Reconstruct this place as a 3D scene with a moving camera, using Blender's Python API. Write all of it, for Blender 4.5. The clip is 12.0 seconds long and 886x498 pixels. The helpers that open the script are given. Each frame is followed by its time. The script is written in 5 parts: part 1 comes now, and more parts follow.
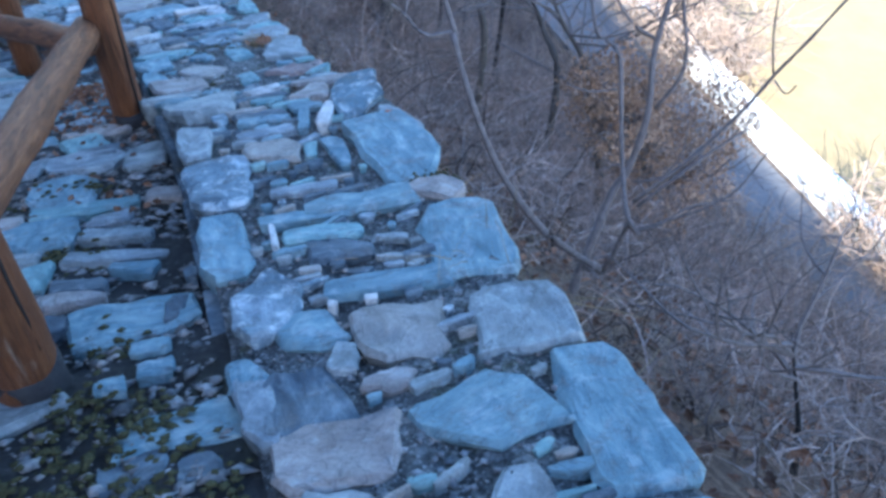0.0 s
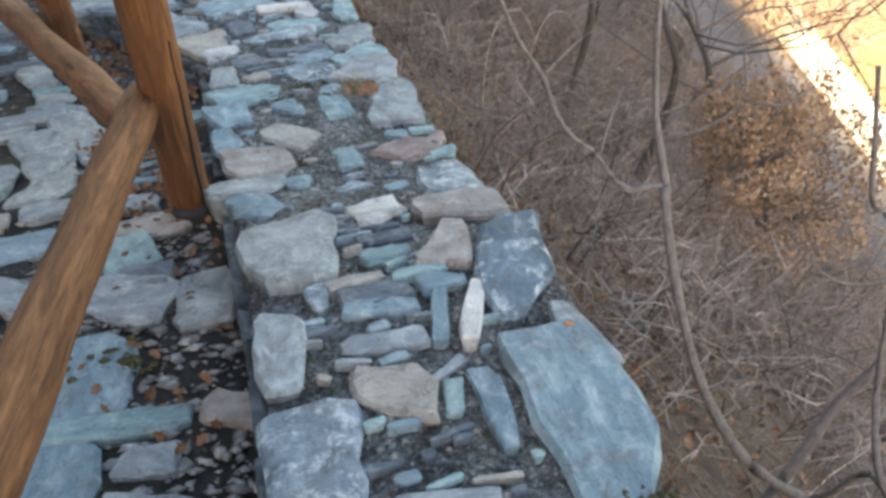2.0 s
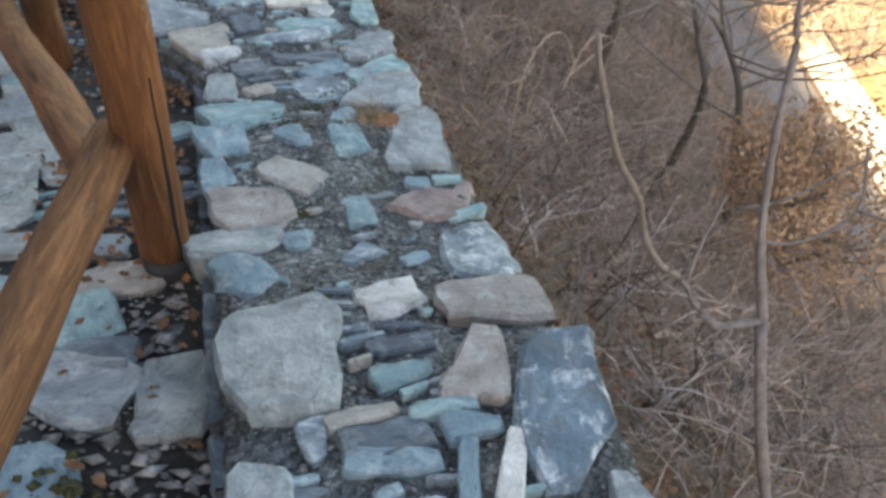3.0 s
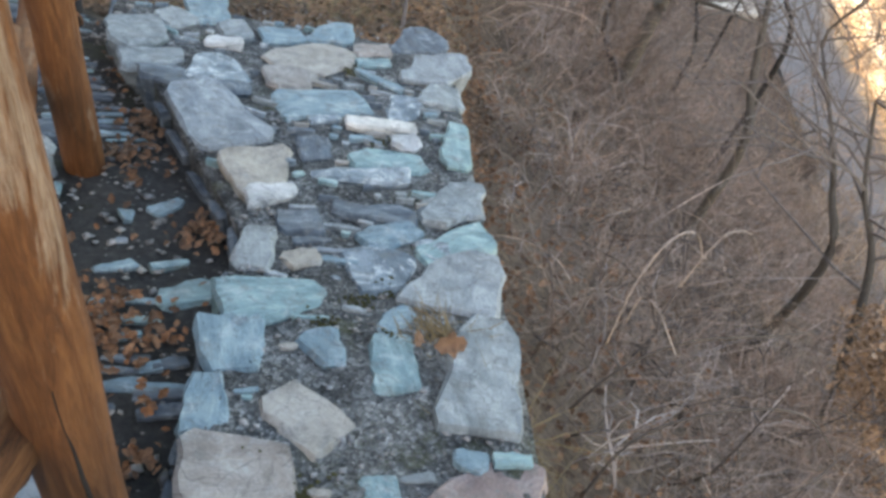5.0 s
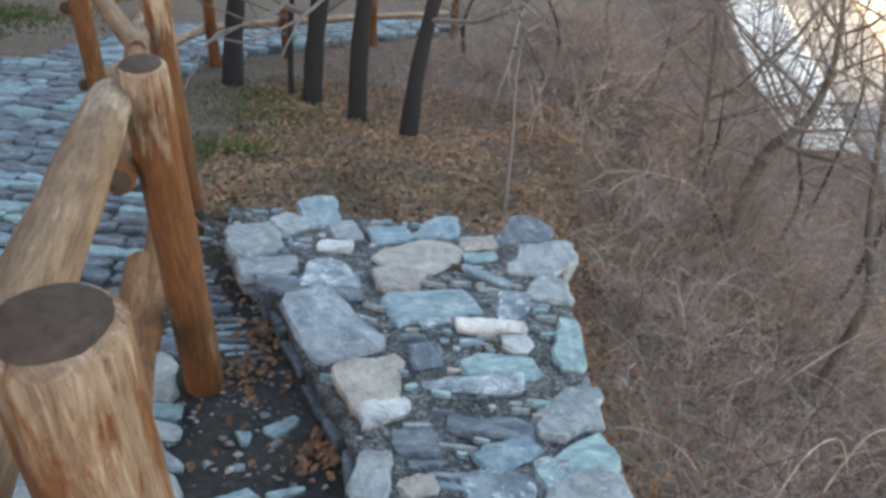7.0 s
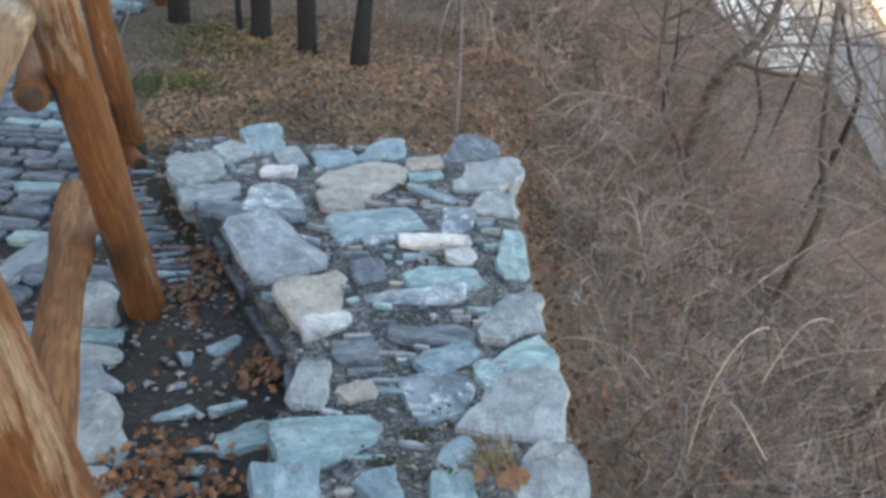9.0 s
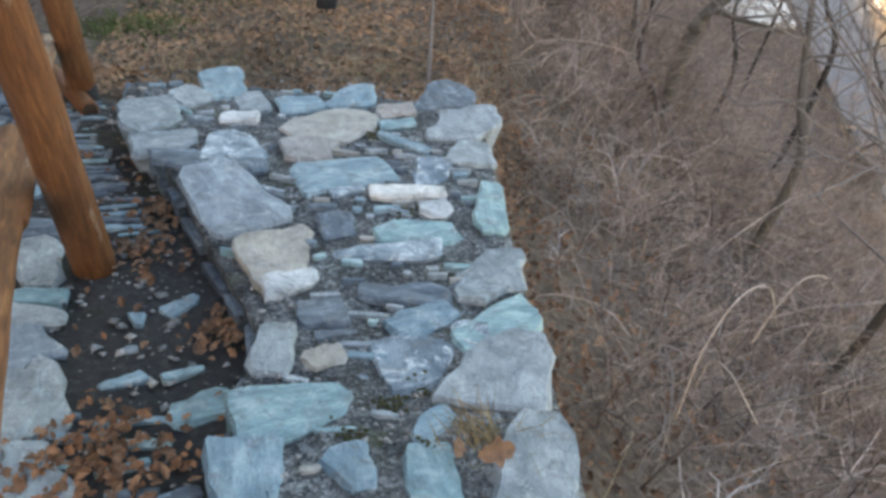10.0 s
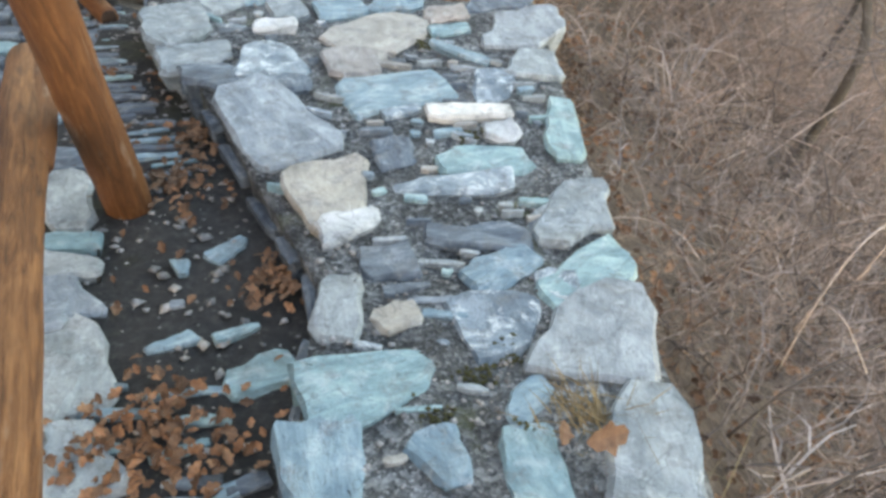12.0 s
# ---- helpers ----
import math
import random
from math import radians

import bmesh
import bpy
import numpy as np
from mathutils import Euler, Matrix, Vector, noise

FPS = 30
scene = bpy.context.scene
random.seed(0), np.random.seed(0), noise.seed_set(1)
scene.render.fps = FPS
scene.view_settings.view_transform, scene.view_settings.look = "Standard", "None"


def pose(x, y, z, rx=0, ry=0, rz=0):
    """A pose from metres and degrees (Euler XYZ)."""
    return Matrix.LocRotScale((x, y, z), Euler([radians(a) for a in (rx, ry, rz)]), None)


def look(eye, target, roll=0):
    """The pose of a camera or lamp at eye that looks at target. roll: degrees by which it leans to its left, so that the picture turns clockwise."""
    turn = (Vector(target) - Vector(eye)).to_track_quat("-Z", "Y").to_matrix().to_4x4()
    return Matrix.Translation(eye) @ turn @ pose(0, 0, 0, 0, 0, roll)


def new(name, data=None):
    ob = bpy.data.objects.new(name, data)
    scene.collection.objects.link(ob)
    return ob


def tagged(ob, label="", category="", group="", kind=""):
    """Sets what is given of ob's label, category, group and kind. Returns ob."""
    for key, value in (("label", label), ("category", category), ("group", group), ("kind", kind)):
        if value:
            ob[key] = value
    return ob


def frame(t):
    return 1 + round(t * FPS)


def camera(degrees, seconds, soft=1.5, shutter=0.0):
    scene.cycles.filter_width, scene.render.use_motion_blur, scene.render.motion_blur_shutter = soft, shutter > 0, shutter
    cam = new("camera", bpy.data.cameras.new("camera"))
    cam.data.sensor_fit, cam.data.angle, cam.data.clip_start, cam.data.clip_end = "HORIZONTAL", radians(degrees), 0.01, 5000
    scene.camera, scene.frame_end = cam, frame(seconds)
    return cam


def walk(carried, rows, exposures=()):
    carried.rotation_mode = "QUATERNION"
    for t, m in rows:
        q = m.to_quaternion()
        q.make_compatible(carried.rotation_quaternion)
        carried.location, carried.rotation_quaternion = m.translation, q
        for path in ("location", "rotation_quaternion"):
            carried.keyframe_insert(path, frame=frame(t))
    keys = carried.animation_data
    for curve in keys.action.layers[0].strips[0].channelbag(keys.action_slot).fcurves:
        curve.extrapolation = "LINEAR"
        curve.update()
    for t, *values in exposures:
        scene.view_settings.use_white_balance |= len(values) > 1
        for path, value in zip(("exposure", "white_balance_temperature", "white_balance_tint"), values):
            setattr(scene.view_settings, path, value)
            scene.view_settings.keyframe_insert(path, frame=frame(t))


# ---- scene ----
cam = camera(55.4, 12.0, 3.2)
METRES, EYE, TILT, LEAN, TURN = 4.3, 1.5, -45.3, -2.1, -20.0
ROWS = [
    (0.0, 0.0, 0.0, 0.0, 0.0, 0.0, -0.0),
    (0.5, -0.0577, 0.0545, 0.0519, 3.06, -1.71, -6.1),
    (1.0, -0.0707, 0.1179, 0.0954, 3.7, -2.94, -6.66),
    (1.5, -0.0814, 0.1879, 0.1411, 4.52, -3.81, -7.47),
    (2.0, -0.0927, 0.2279, 0.1811, 3.37, -4.95, -6.21),
    (2.5, -0.1111, 0.2794, 0.2148, 2.82, -5.81, -7.78),
    (4.5, -0.1724, 0.4953, 0.3081, 6.36, -8.33, -22.01),
    (5.0, -0.1764, 0.5191, 0.3487, 9.39, -4.85, -21.08),
    (5.5, -0.1939, 0.5314, 0.3773, 10.76, -1.22, -21.36),
    (6.0, -0.2046, 0.522, 0.3955, 13.37, 3.44, -21.47),
    (6.5, -0.2031, 0.5243, 0.3921, 15.46, 3.31, -19.37),
    (8.5, -0.1876, 0.5297, 0.3972, 17.7, 0.1, -17.81),
    (9.0, -0.1679, 0.5373, 0.3775, 14.91, -0.68, -15.93),
    (9.5, -0.1634, 0.5345, 0.3688, 13.6, -3.0, -15.58),
    (10.0, -0.1842, 0.5852, 0.3747, 12.73, -3.23, -16.04),
    (10.5, -0.2125, 0.6292, 0.3794, 12.1, -6.56, -17.1),
    (11.0, -0.2411, 0.6631, 0.3816, 12.95, -9.99, -17.18),
    (11.5, -0.2417, 0.6623, 0.3863, 13.73, -10.82, -16.12),
    (12.0, -0.2422, 0.6481, 0.3882, 14.06, -10.95, -15.29),
]
walk(cam, [(t, pose(0, 0, EYE, TILT, LEAN, TURN) @ pose(METRES * x, METRES * y, METRES * z, 90 + pitch, roll, yaw)) for t, x, y, z, yaw, pitch, roll in ROWS],
     [(0.0, 2.1, 5000, 8), (0.3, 2.3, 6200, 2), (0.8, 2.4, 7400, 6), (1.4, 2.56, 8900, 12), (1.9, 2.48, 8900, 12), (2.6, 2.34, 8900, 12), (4.5, 2.55, 8800, 11), (5.0, 2.6, 8800, 11), (6.5, 2.52, 8500, 10), (8.5, 2.8, 8600, 10), (9.0, 2.64, 8550, 10), (9.5, 2.62, 8500, 10), (10.5, 2.58, 8750, 10), (11.0, 2.8, 8900, 10), (12.0, 3.08, 9800, 11)])

# world, sun and exposure
SUN = Vector((0.417, 0.757, -0.50))
world = bpy.data.worlds.new("world")
scene.world = world
world.use_nodes = True
wn = world.node_tree.nodes
sky = wn.new("ShaderNodeTexSky")
sky.sky_type, sky.sun_disc = "NISHITA", False
sky.sun_elevation, sky.sun_rotation = radians(30), math.atan2(-SUN.x, -SUN.y)
wn["Background"].inputs[1].default_value = 0.15
world.node_tree.links.new(sky.outputs[0], wn["Background"].inputs[0])
sun = new("sun", bpy.data.lights.new("sun", "SUN"))
sun.data.energy, sun.data.angle, sun.data.color = 5.0, radians(0.5), (1.0, 0.87, 0.7)
sun.matrix_world = look((0, 0, 60), Vector((0, 0, 60)) + SUN)


# ---- materials ----
def mat(name, rough=0.85):
    m = bpy.data.materials.new(name)
    m.use_nodes = True
    b = m.node_tree.nodes["Principled BSDF"]
    b.inputs["Roughness"].default_value = rough
    b.inputs["Specular IOR Level"].default_value = 0.35
    return m, m.node_tree.nodes, m.node_tree.links, b


def noise_tex(n, l, scale, detail=6, rough=0.6, vec=None, dist=0.0):
    t = n.new("ShaderNodeTexNoise")
    t.inputs["Scale"].default_value, t.inputs["Detail"].default_value = scale, detail
    t.inputs["Roughness"].default_value, t.inputs["Distortion"].default_value = rough, dist
    if vec is not None:
        l.new(vec, t.inputs["Vector"])
    return t.outputs[0]


def ramp(n, l, fac, *stops):
    r = n.new("ShaderNodeValToRGB")
    e = r.color_ramp.elements
    for i, (p, c) in enumerate(stops):
        s = e[i] if i < 2 else e.new(p)
        s.position, s.color = p, (*c, 1) if len(c) == 3 else c
    l.new(fac, r.inputs[0])
    return r.outputs[0]


def mix(n, l, fac, a, b, mode="MIX"):
    m = n.new("ShaderNodeMix")
    m.data_type, m.blend_type = "RGBA", mode
    for sock, v in ((m.inputs[0], fac), (m.inputs[6], a), (m.inputs[7], b)):
        if isinstance(v, (int, float)):
            sock.default_value = v
        elif isinstance(v, tuple):
            sock.default_value = (*v, 1)
        else:
            l.new(v, sock)
    return m.outputs[2]


def bump(n, l, b, height, strength, distance):
    t = n.new("ShaderNodeBump")
    t.inputs["Strength"].default_value, t.inputs["Distance"].default_value = strength, distance
    l.new(height, t.inputs["Height"])
    l.new(t.outputs[0], b.inputs["Normal"])


def spot(n, l, stretch=(1, 1, 1), shift=True):
    """Object coordinates, moved by the object's random number, stretched."""
    c = n.new("ShaderNodeTexCoord").outputs["Object"]
    mp = n.new("ShaderNodeMapping")
    mp.inputs["Scale"].default_value = stretch
    l.new(c, mp.inputs["Vector"])
    if shift:
        o = n.new("ShaderNodeObjectInfo")
        v = n.new("ShaderNodeVectorMath")
        v.operation = "SCALE"
        v.inputs[0].default_value = (37, 19, 53)
        l.new(o.outputs["Random"], v.inputs["Scale"])
        l.new(v.outputs[0], mp.inputs["Location"])
    return mp.outputs[0]


def stone_mat(name, dark, mid, light, lichen=0.3, grain=(1, 1, 1), speck=0.75):
    """Split stone: soft mottling, foliation streaks, pale lichen, brown stains, fine crystals."""
    m, n, l, b = mat(name, 0.72)
    v = spot(n, l, grain)
    round_v = spot(n, l)
    big = noise_tex(n, l, 7, 4, 0.6, v, 0.8)
    fine = noise_tex(n, l, 120, 5, 0.7, round_v)
    streak = noise_tex(n, l, 9, 7, 0.7, spot(n, l, (0.9, 4.2, 0.9)), 1.4)
    c = ramp(n, l, big, (0.28, dark), (0.5, mid), (0.74, light))
    c = mix(n, l, 0.42, c, ramp(n, l, streak, (0.3, (0.6, 0.62, 0.66)), (0.5, (0.98, 0.98, 0.98)), (0.7, (1.28, 1.27, 1.24))), "MULTIPLY")
    c = mix(n, l, 0.6 * speck, c, ramp(n, l, fine, (0.3, (0.5, 0.51, 0.53)), (0.5, (0.95, 0.95, 0.95)), (0.68, (1.3, 1.3, 1.28))), "MULTIPLY")
    o = n.new("ShaderNodeObjectInfo")
    c = mix(n, l, 0.6, c, ramp(n, l, o.outputs["Random"], (0.0, (0.7, 0.76, 0.82)), (0.5, (1.02, 1.05, 1.07)), (1.0, (1.2, 1.16, 1.1))), "MULTIPLY")
    stain = noise_tex(n, l, 6, 6, 0.7, round_v, 0.5)
    c = mix(n, l, ramp(n, l, stain, (0.55, (0, 0, 0)), (0.72, (0.55, 0.55, 0.55))), c, (0.1, 0.092, 0.08))
    smear = noise_tex(n, l, 11, 9, 0.78, spot(n, l, shift=False), 0.3)
    c = mix(n, l, ramp(n, l, smear, (0.53, (0, 0, 0)), (0.63, (0.6, 0.6, 0.6))), c, mix(n, l, fine, (0.06, 0.062, 0.06), (0.22, 0.225, 0.22)))
    patch = noise_tex(n, l, 15, 8, 0.72, round_v, 0.5)
    c = mix(n, l, ramp(n, l, patch, (0.52, (0, 0, 0)), (0.64, (lichen, lichen, lichen))), c, (0.6, 0.66, 0.68))
    vein = noise_tex(n, l, 4, 3, 0.5, v, 2.0)
    c = mix(n, l, ramp(n, l, vein, (0.49, (0, 0, 0)), (0.5, (0.5, 0.5, 0.5)), (0.51, (0, 0, 0))), c, (0.06, 0.065, 0.07))
    l.new(c, b.inputs["Base Color"])
    bump(n, l, b, mix(n, l, 0.3, mix(n, l, 0.5, big, streak), fine), 1.0, 0.022)
    return m


STONE = {
    "blue": stone_mat("blue_schist", (0.105, 0.174, 0.216), (0.176, 0.269, 0.311), (0.291, 0.390, 0.415), 0.3, (1, 2.6, 1), 0.45),
    "teal": stone_mat("green_schist", (0.119, 0.204, 0.221), (0.198, 0.319, 0.336), (0.316, 0.444, 0.441), 0.3, (1, 2.6, 1), 0.45),
    "grey": stone_mat("grey_gneiss", (0.151, 0.177, 0.184), (0.256, 0.290, 0.297), (0.379, 0.411, 0.410), 0.35, (1, 1.4, 1), 0.6),
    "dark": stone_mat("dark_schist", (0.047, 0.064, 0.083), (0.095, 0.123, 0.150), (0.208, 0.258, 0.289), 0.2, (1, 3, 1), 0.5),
    "cream": stone_mat("cream_quartzite", (0.229, 0.217, 0.195), (0.319, 0.302, 0.273), (0.408, 0.392, 0.364), 0.15),
    "pink": stone_mat("pink_granite", (0.201, 0.175, 0.161), (0.306, 0.278, 0.258), (0.411, 0.382, 0.361), 0.25),
    "white": stone_mat("white_quartz", (0.396, 0.406, 0.396), (0.544, 0.544, 0.524), (0.692, 0.682, 0.662), 0.0),
    "spotted": stone_mat("spotted_gneiss", (0.070, 0.100, 0.130), (0.170, 0.225, 0.260), (0.420, 0.480, 0.520), 0.85),
    "boulder": stone_mat("white_flecked_blue_stone", (0.055, 0.090, 0.118), (0.108, 0.171, 0.217), (0.216, 0.303, 0.356), 0.75, (1, 1.6, 1), 0.5),
    "plum": stone_mat("plum_granite", (0.172, 0.120, 0.112), (0.258, 0.189, 0.172), (0.344, 0.267, 0.249), 0.15),
    "lilac": stone_mat("lilac_gneiss", (0.143, 0.172, 0.193), (0.231, 0.268, 0.294), (0.338, 0.383, 0.403), 0.3, (1, 2, 1), 0.55),
}


def mortar_mat():
    """Grey gravelly mortar with dark hollows, pale lichen bloom and moss."""
    m, n, l, b = mat("mortar", 0.95)
    v = spot(n, l, shift=False)
    cells = []
    for size in (70, 170):
        vo = n.new("ShaderNodeTexVoronoi")
        vo.inputs["Scale"].default_value = size
        l.new(v, vo.inputs["Vector"])
        cells.append(vo)
    peb = ramp(n, l, cells[0].outputs["Color"], (0.2, (0.035, 0.04, 0.043)), (0.6, (0.12, 0.128, 0.13)), (0.94, (0.4, 0.42, 0.43)))
    grit = ramp(n, l, cells[1].outputs["Color"], (0.2, (0.04, 0.044, 0.046)), (0.7, (0.14, 0.148, 0.15)), (0.95, (0.46, 0.47, 0.47)))
    big = noise_tex(n, l, 5, 7, 0.72, v)
    c = mix(n, l, 0.5, peb, grit)
    c = mix(n, l, 0.85, c, ramp(n, l, big, (0.36, (0.16, 0.17, 0.18)), (0.5, (0.75, 0.76, 0.76)), (0.66, (1.6, 1.6, 1.57))), "MULTIPLY")
    bloom = noise_tex(n, l, 2.3, 8, 0.75, v, 0.4)
    c = mix(n, l, ramp(n, l, bloom, (0.57, (0, 0, 0)), (0.68, (0.6, 0.6, 0.6))), c, (0.36, 0.37, 0.36))
    moss = noise_tex(n, l, 3.2, 7, 0.75, v)
    c = mix(n, l, ramp(n, l, moss, (0.56, (0, 0, 0)), (0.68, (0.75, 0.75, 0.75))), c, (0.07, 0.078, 0.03))
    l.new(c, b.inputs["Base Color"])
    bump(n, l, b, mix(n, l, 0.5, noise_tex(n, l, 45, 6, 0.8, v), cells[0].outputs["Distance"]), 1.0, 0.03)
    return m


def soil_mat():
    m, n, l, b = mat("soil", 0.95)
    v = spot(n, l, shift=False)
    big = noise_tex(n, l, 1.6, 8, 0.7, v)
    fine = noise_tex(n, l, 30, 8, 0.8, v)
    c = ramp(n, l, fine, (0.3, (0.012, 0.012, 0.013)), (0.55, (0.04, 0.04, 0.04)), (0.8, (0.12, 0.115, 0.11)))
    c = mix(n, l, ramp(n, l, big, (0.52, (0, 0, 0)), (0.68, (0.6, 0.6, 0.6))), c, (0.06, 0.065, 0.025))
    l.new(c, b.inputs["Base Color"])
    bump(n, l, b, fine, 0.9, 0.03)
    return m


def ground_mat():
    """Leaf-strewn dry hillside; pale dry grass on the flat valley floor."""
    m, n, l, b = mat("hillside", 0.95)
    v = spot(n, l, shift=False)
    big = noise_tex(n, l, 0.5, 8, 0.7, v)
    fine = noise_tex(n, l, 14, 10, 0.8, v)
    c = ramp(n, l, fine, (0.3, (0.032, 0.025, 0.02)), (0.5, (0.125, 0.09, 0.068)), (0.72, (0.3, 0.22, 0.165)))
    c = mix(n, l, ramp(n, l, big, (0.5, (0, 0, 0)), (0.7, (0.5, 0.5, 0.5))), c, (0.06, 0.056, 0.032))
    l.new(c, b.inputs["Base Color"])
    bump(n, l, b, fine, 0.8, 0.06)
    return m


def plain(name, dark, light, scale=20, rough=0.9, stretch=(1, 1, 1), strength=0.5, distance=0.01, island=0.0):
    m, n, l, b = mat(name, rough)
    v = spot(n, l, stretch)
    t = noise_tex(n, l, scale, 8, 0.7, v)
    c = ramp(n, l, t, (0.3, dark), (0.72, light))
    if island:
        g = n.new("ShaderNodeNewGeometry")
        c = mix(n, l, island, c, ramp(n, l, g.outputs["Random Per Island"], (0.0, (0.3, 0.3, 0.3)), (1.0, (1.5, 1.4, 1.3))), "MULTIPLY")
        blot = noise_tex(n, l, 0.9, 4, 0.7, spot(n, l, shift=False))
        c = mix(n, l, 0.8, c, ramp(n, l, blot, (0.35, (0.3, 0.29, 0.29)), (0.5, (0.75, 0.72, 0.7)), (0.66, (1.15, 1.05, 0.98))), "MULTIPLY")
        hue = noise_tex(n, l, 1.7, 5, 0.65, spot(n, l, shift=False))
        c = mix(n, l, 0.8, c, ramp(n, l, hue, (0.4, (1.05, 0.96, 0.87)), (0.6, (0.92, 0.99, 1.07))), "MULTIPLY")
    l.new(c, b.inputs["Base Color"])
    bump(n, l, b, t, strength, distance)
    return m


def wood_mat(name, low, mid, high, grey, bare=0.15):
    """Stained log: grain along its length, weathered bare patches, knots."""
    m, n, l, b = mat(name, 0.55)
    v = spot(n, l, (9, 9, 0.9))
    g = noise_tex(n, l, 3.5, 8, 0.72, v, 1.6)
    w = spot(n, l, (1, 1, 0.45))
    big = noise_tex(n, l, 5.5, 6, 0.6, w, 0.8)
    c = ramp(n, l, g, (0.3, low), (0.5, mid), (0.75, high))
    fibre = noise_tex(n, l, 6, 9, 0.8, spot(n, l, (22, 22, 2.2)), 0.5)
    c = mix(n, l, 0.5, c, ramp(n, l, big, (0.3, (0.5, 0.42, 0.36)), (0.65, (1.0, 1.0, 1.0))), "MULTIPLY")
    peel = noise_tex(n, l, 4, 9, 0.75, spot(n, l, (3, 3, 0.5)), 0.3)
    high = n.new("ShaderNodeSeparateXYZ")
    l.new(n.new("ShaderNodeTexCoord").outputs["Object"], high.inputs[0])
    top = n.new("ShaderNodeMapRange")
    top.inputs["From Min"].default_value, top.inputs["From Max"].default_value = 1.25, 1.75
    top.inputs["To Max"].default_value = bare
    l.new(high.outputs[2], top.inputs["Value"])
    more = n.new("ShaderNodeMath")
    l.new(top.outputs[0], more.inputs[0])
    l.new(peel, more.inputs[1])
    c = mix(n, l, ramp(n, l, more.outputs[0], (0.58, (0, 0, 0)), (0.66, (grey, grey, grey))), c, ramp(n, l, g, (0.3, (0.18, 0.125, 0.085)), (0.52, (0.38, 0.29, 0.215)), (0.75, (0.6, 0.51, 0.42))))
    c = mix(n, l, 0.75, c, ramp(n, l, fibre, (0.32, (0.42, 0.38, 0.36)), (0.52, (0.95, 0.94, 0.93)), (0.7, (1.3, 1.3, 1.3))), "MULTIPLY")
    k = n.new("ShaderNodeTexVoronoi")
    k.inputs["Scale"].default_value = 4.2
    l.new(spot(n, l, (1, 1, 0.8)), k.inputs["Vector"])
    c = mix(n, l, ramp(n, l, k.outputs["Distance"], (0.05, (0.85, 0.85, 0.85)), (0.16, (0, 0, 0))), c, (0.1, 0.04, 0.02))
    l.new(c, b.inputs["Base Color"])
    bump(n, l, b, mix(n, l, 0.5, g, fibre), 0.9, 0.018)
    return m


ORANGE = wood_mat("stained_log", (0.09, 0.032, 0.012), (0.18, 0.068, 0.023), (0.33, 0.145, 0.055), 0.75)
PALE = wood_mat("weathered_log", (0.09, 0.05, 0.03), (0.25, 0.15, 0.09), (0.45, 0.31, 0.2), 0.8)
BROWN = wood_mat("brown_log", (0.035, 0.014, 0.007), (0.21, 0.088, 0.034), (0.42, 0.205, 0.09), 0.4, 0.0)
ENDGRAIN = plain("end_grain", (0.02, 0.012, 0.008), (0.07, 0.043, 0.028), 40, 0.8)
TAR = plain("tarred_foot", (0.012, 0.012, 0.014), (0.05, 0.048, 0.048), 30, 0.8)
CRACK = plain("drying_crack", (0.008, 0.006, 0.005), (0.02, 0.015, 0.012), 30)
MORTAR, SOIL, HILLSIDE = mortar_mat(), soil_mat(), ground_mat()
BARK = plain("dark_bark", (0.009, 0.008, 0.008), (0.032, 0.028, 0.026), 30, 0.9, (3, 3, 0.6), 0.9, 0.03)
BARKGREY = plain("grey_bark", (0.06, 0.053, 0.045), (0.15, 0.13, 0.11), 30, 0.9, (3, 3, 0.6), 0.9, 0.03)
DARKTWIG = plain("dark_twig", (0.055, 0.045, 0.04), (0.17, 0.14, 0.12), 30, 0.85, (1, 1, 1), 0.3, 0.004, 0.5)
TWIG = plain("grey_twig", (0.26, 0.22, 0.2), (0.6, 0.52, 0.47), 40, 0.8, (1, 1, 1), 0.4, 0.004, 0.6)
PALEBRUSH = plain("sunlit_brush", (0.3, 0.24, 0.19), (0.48, 0.4, 0.33), 25, 0.9, (1, 1, 1), 0.2, 0.004, 0.5)
SAPLING = plain("sapling_bark", (0.07, 0.058, 0.054), (0.2, 0.17, 0.16), 30, 0.75, (2, 2, 0.5), 0.5, 0.006)
THICKET = plain("brush_twigs", (0.19, 0.15, 0.13), (0.5, 0.41, 0.36), 25, 0.9, (1, 1, 1), 0.2, 0.004, 0.6)
LEAF = plain("oak_leaf", (0.1, 0.052, 0.03), (0.29, 0.165, 0.095), 40, 0.75, (1, 1, 1), 0.4, 0.004, 0.7)
SLOPELEAF = plain("bleached_leaf", (0.15, 0.09, 0.055), (0.37, 0.245, 0.155), 40, 0.75, (1, 1, 1), 0.4, 0.004, 0.7)
DRYGRASS = plain("dry_grass", (0.2, 0.15, 0.08), (0.42, 0.34, 0.2), 25, 0.85, (1, 1, 1), 0.2, 0.003, 0.5)
GREENGRASS = plain("green_grass", (0.05, 0.075, 0.02), (0.11, 0.14, 0.045), 25, 0.85, (1, 1, 1), 0.2, 0.003, 0.5)
MOSS = plain("moss", (0.035, 0.036, 0.015), (0.085, 0.08, 0.03), 60, 0.95, (1, 1, 1), 0.9, 0.01)
ROADGREY = plain("river_road", (0.14, 0.138, 0.138), (0.2, 0.198, 0.198), 1.5, 0.7)
FIELD = plain("dry_field", (0.29, 0.215, 0.105), (0.36, 0.275, 0.14), 0.6, 0.95)
# Very pale, so that the colour stands in for glare off the river.
BANKGLARE = plain("bank_glare", (0.55, 0.52, 0.46), (0.72, 0.69, 0.62), 1.2, 0.9)
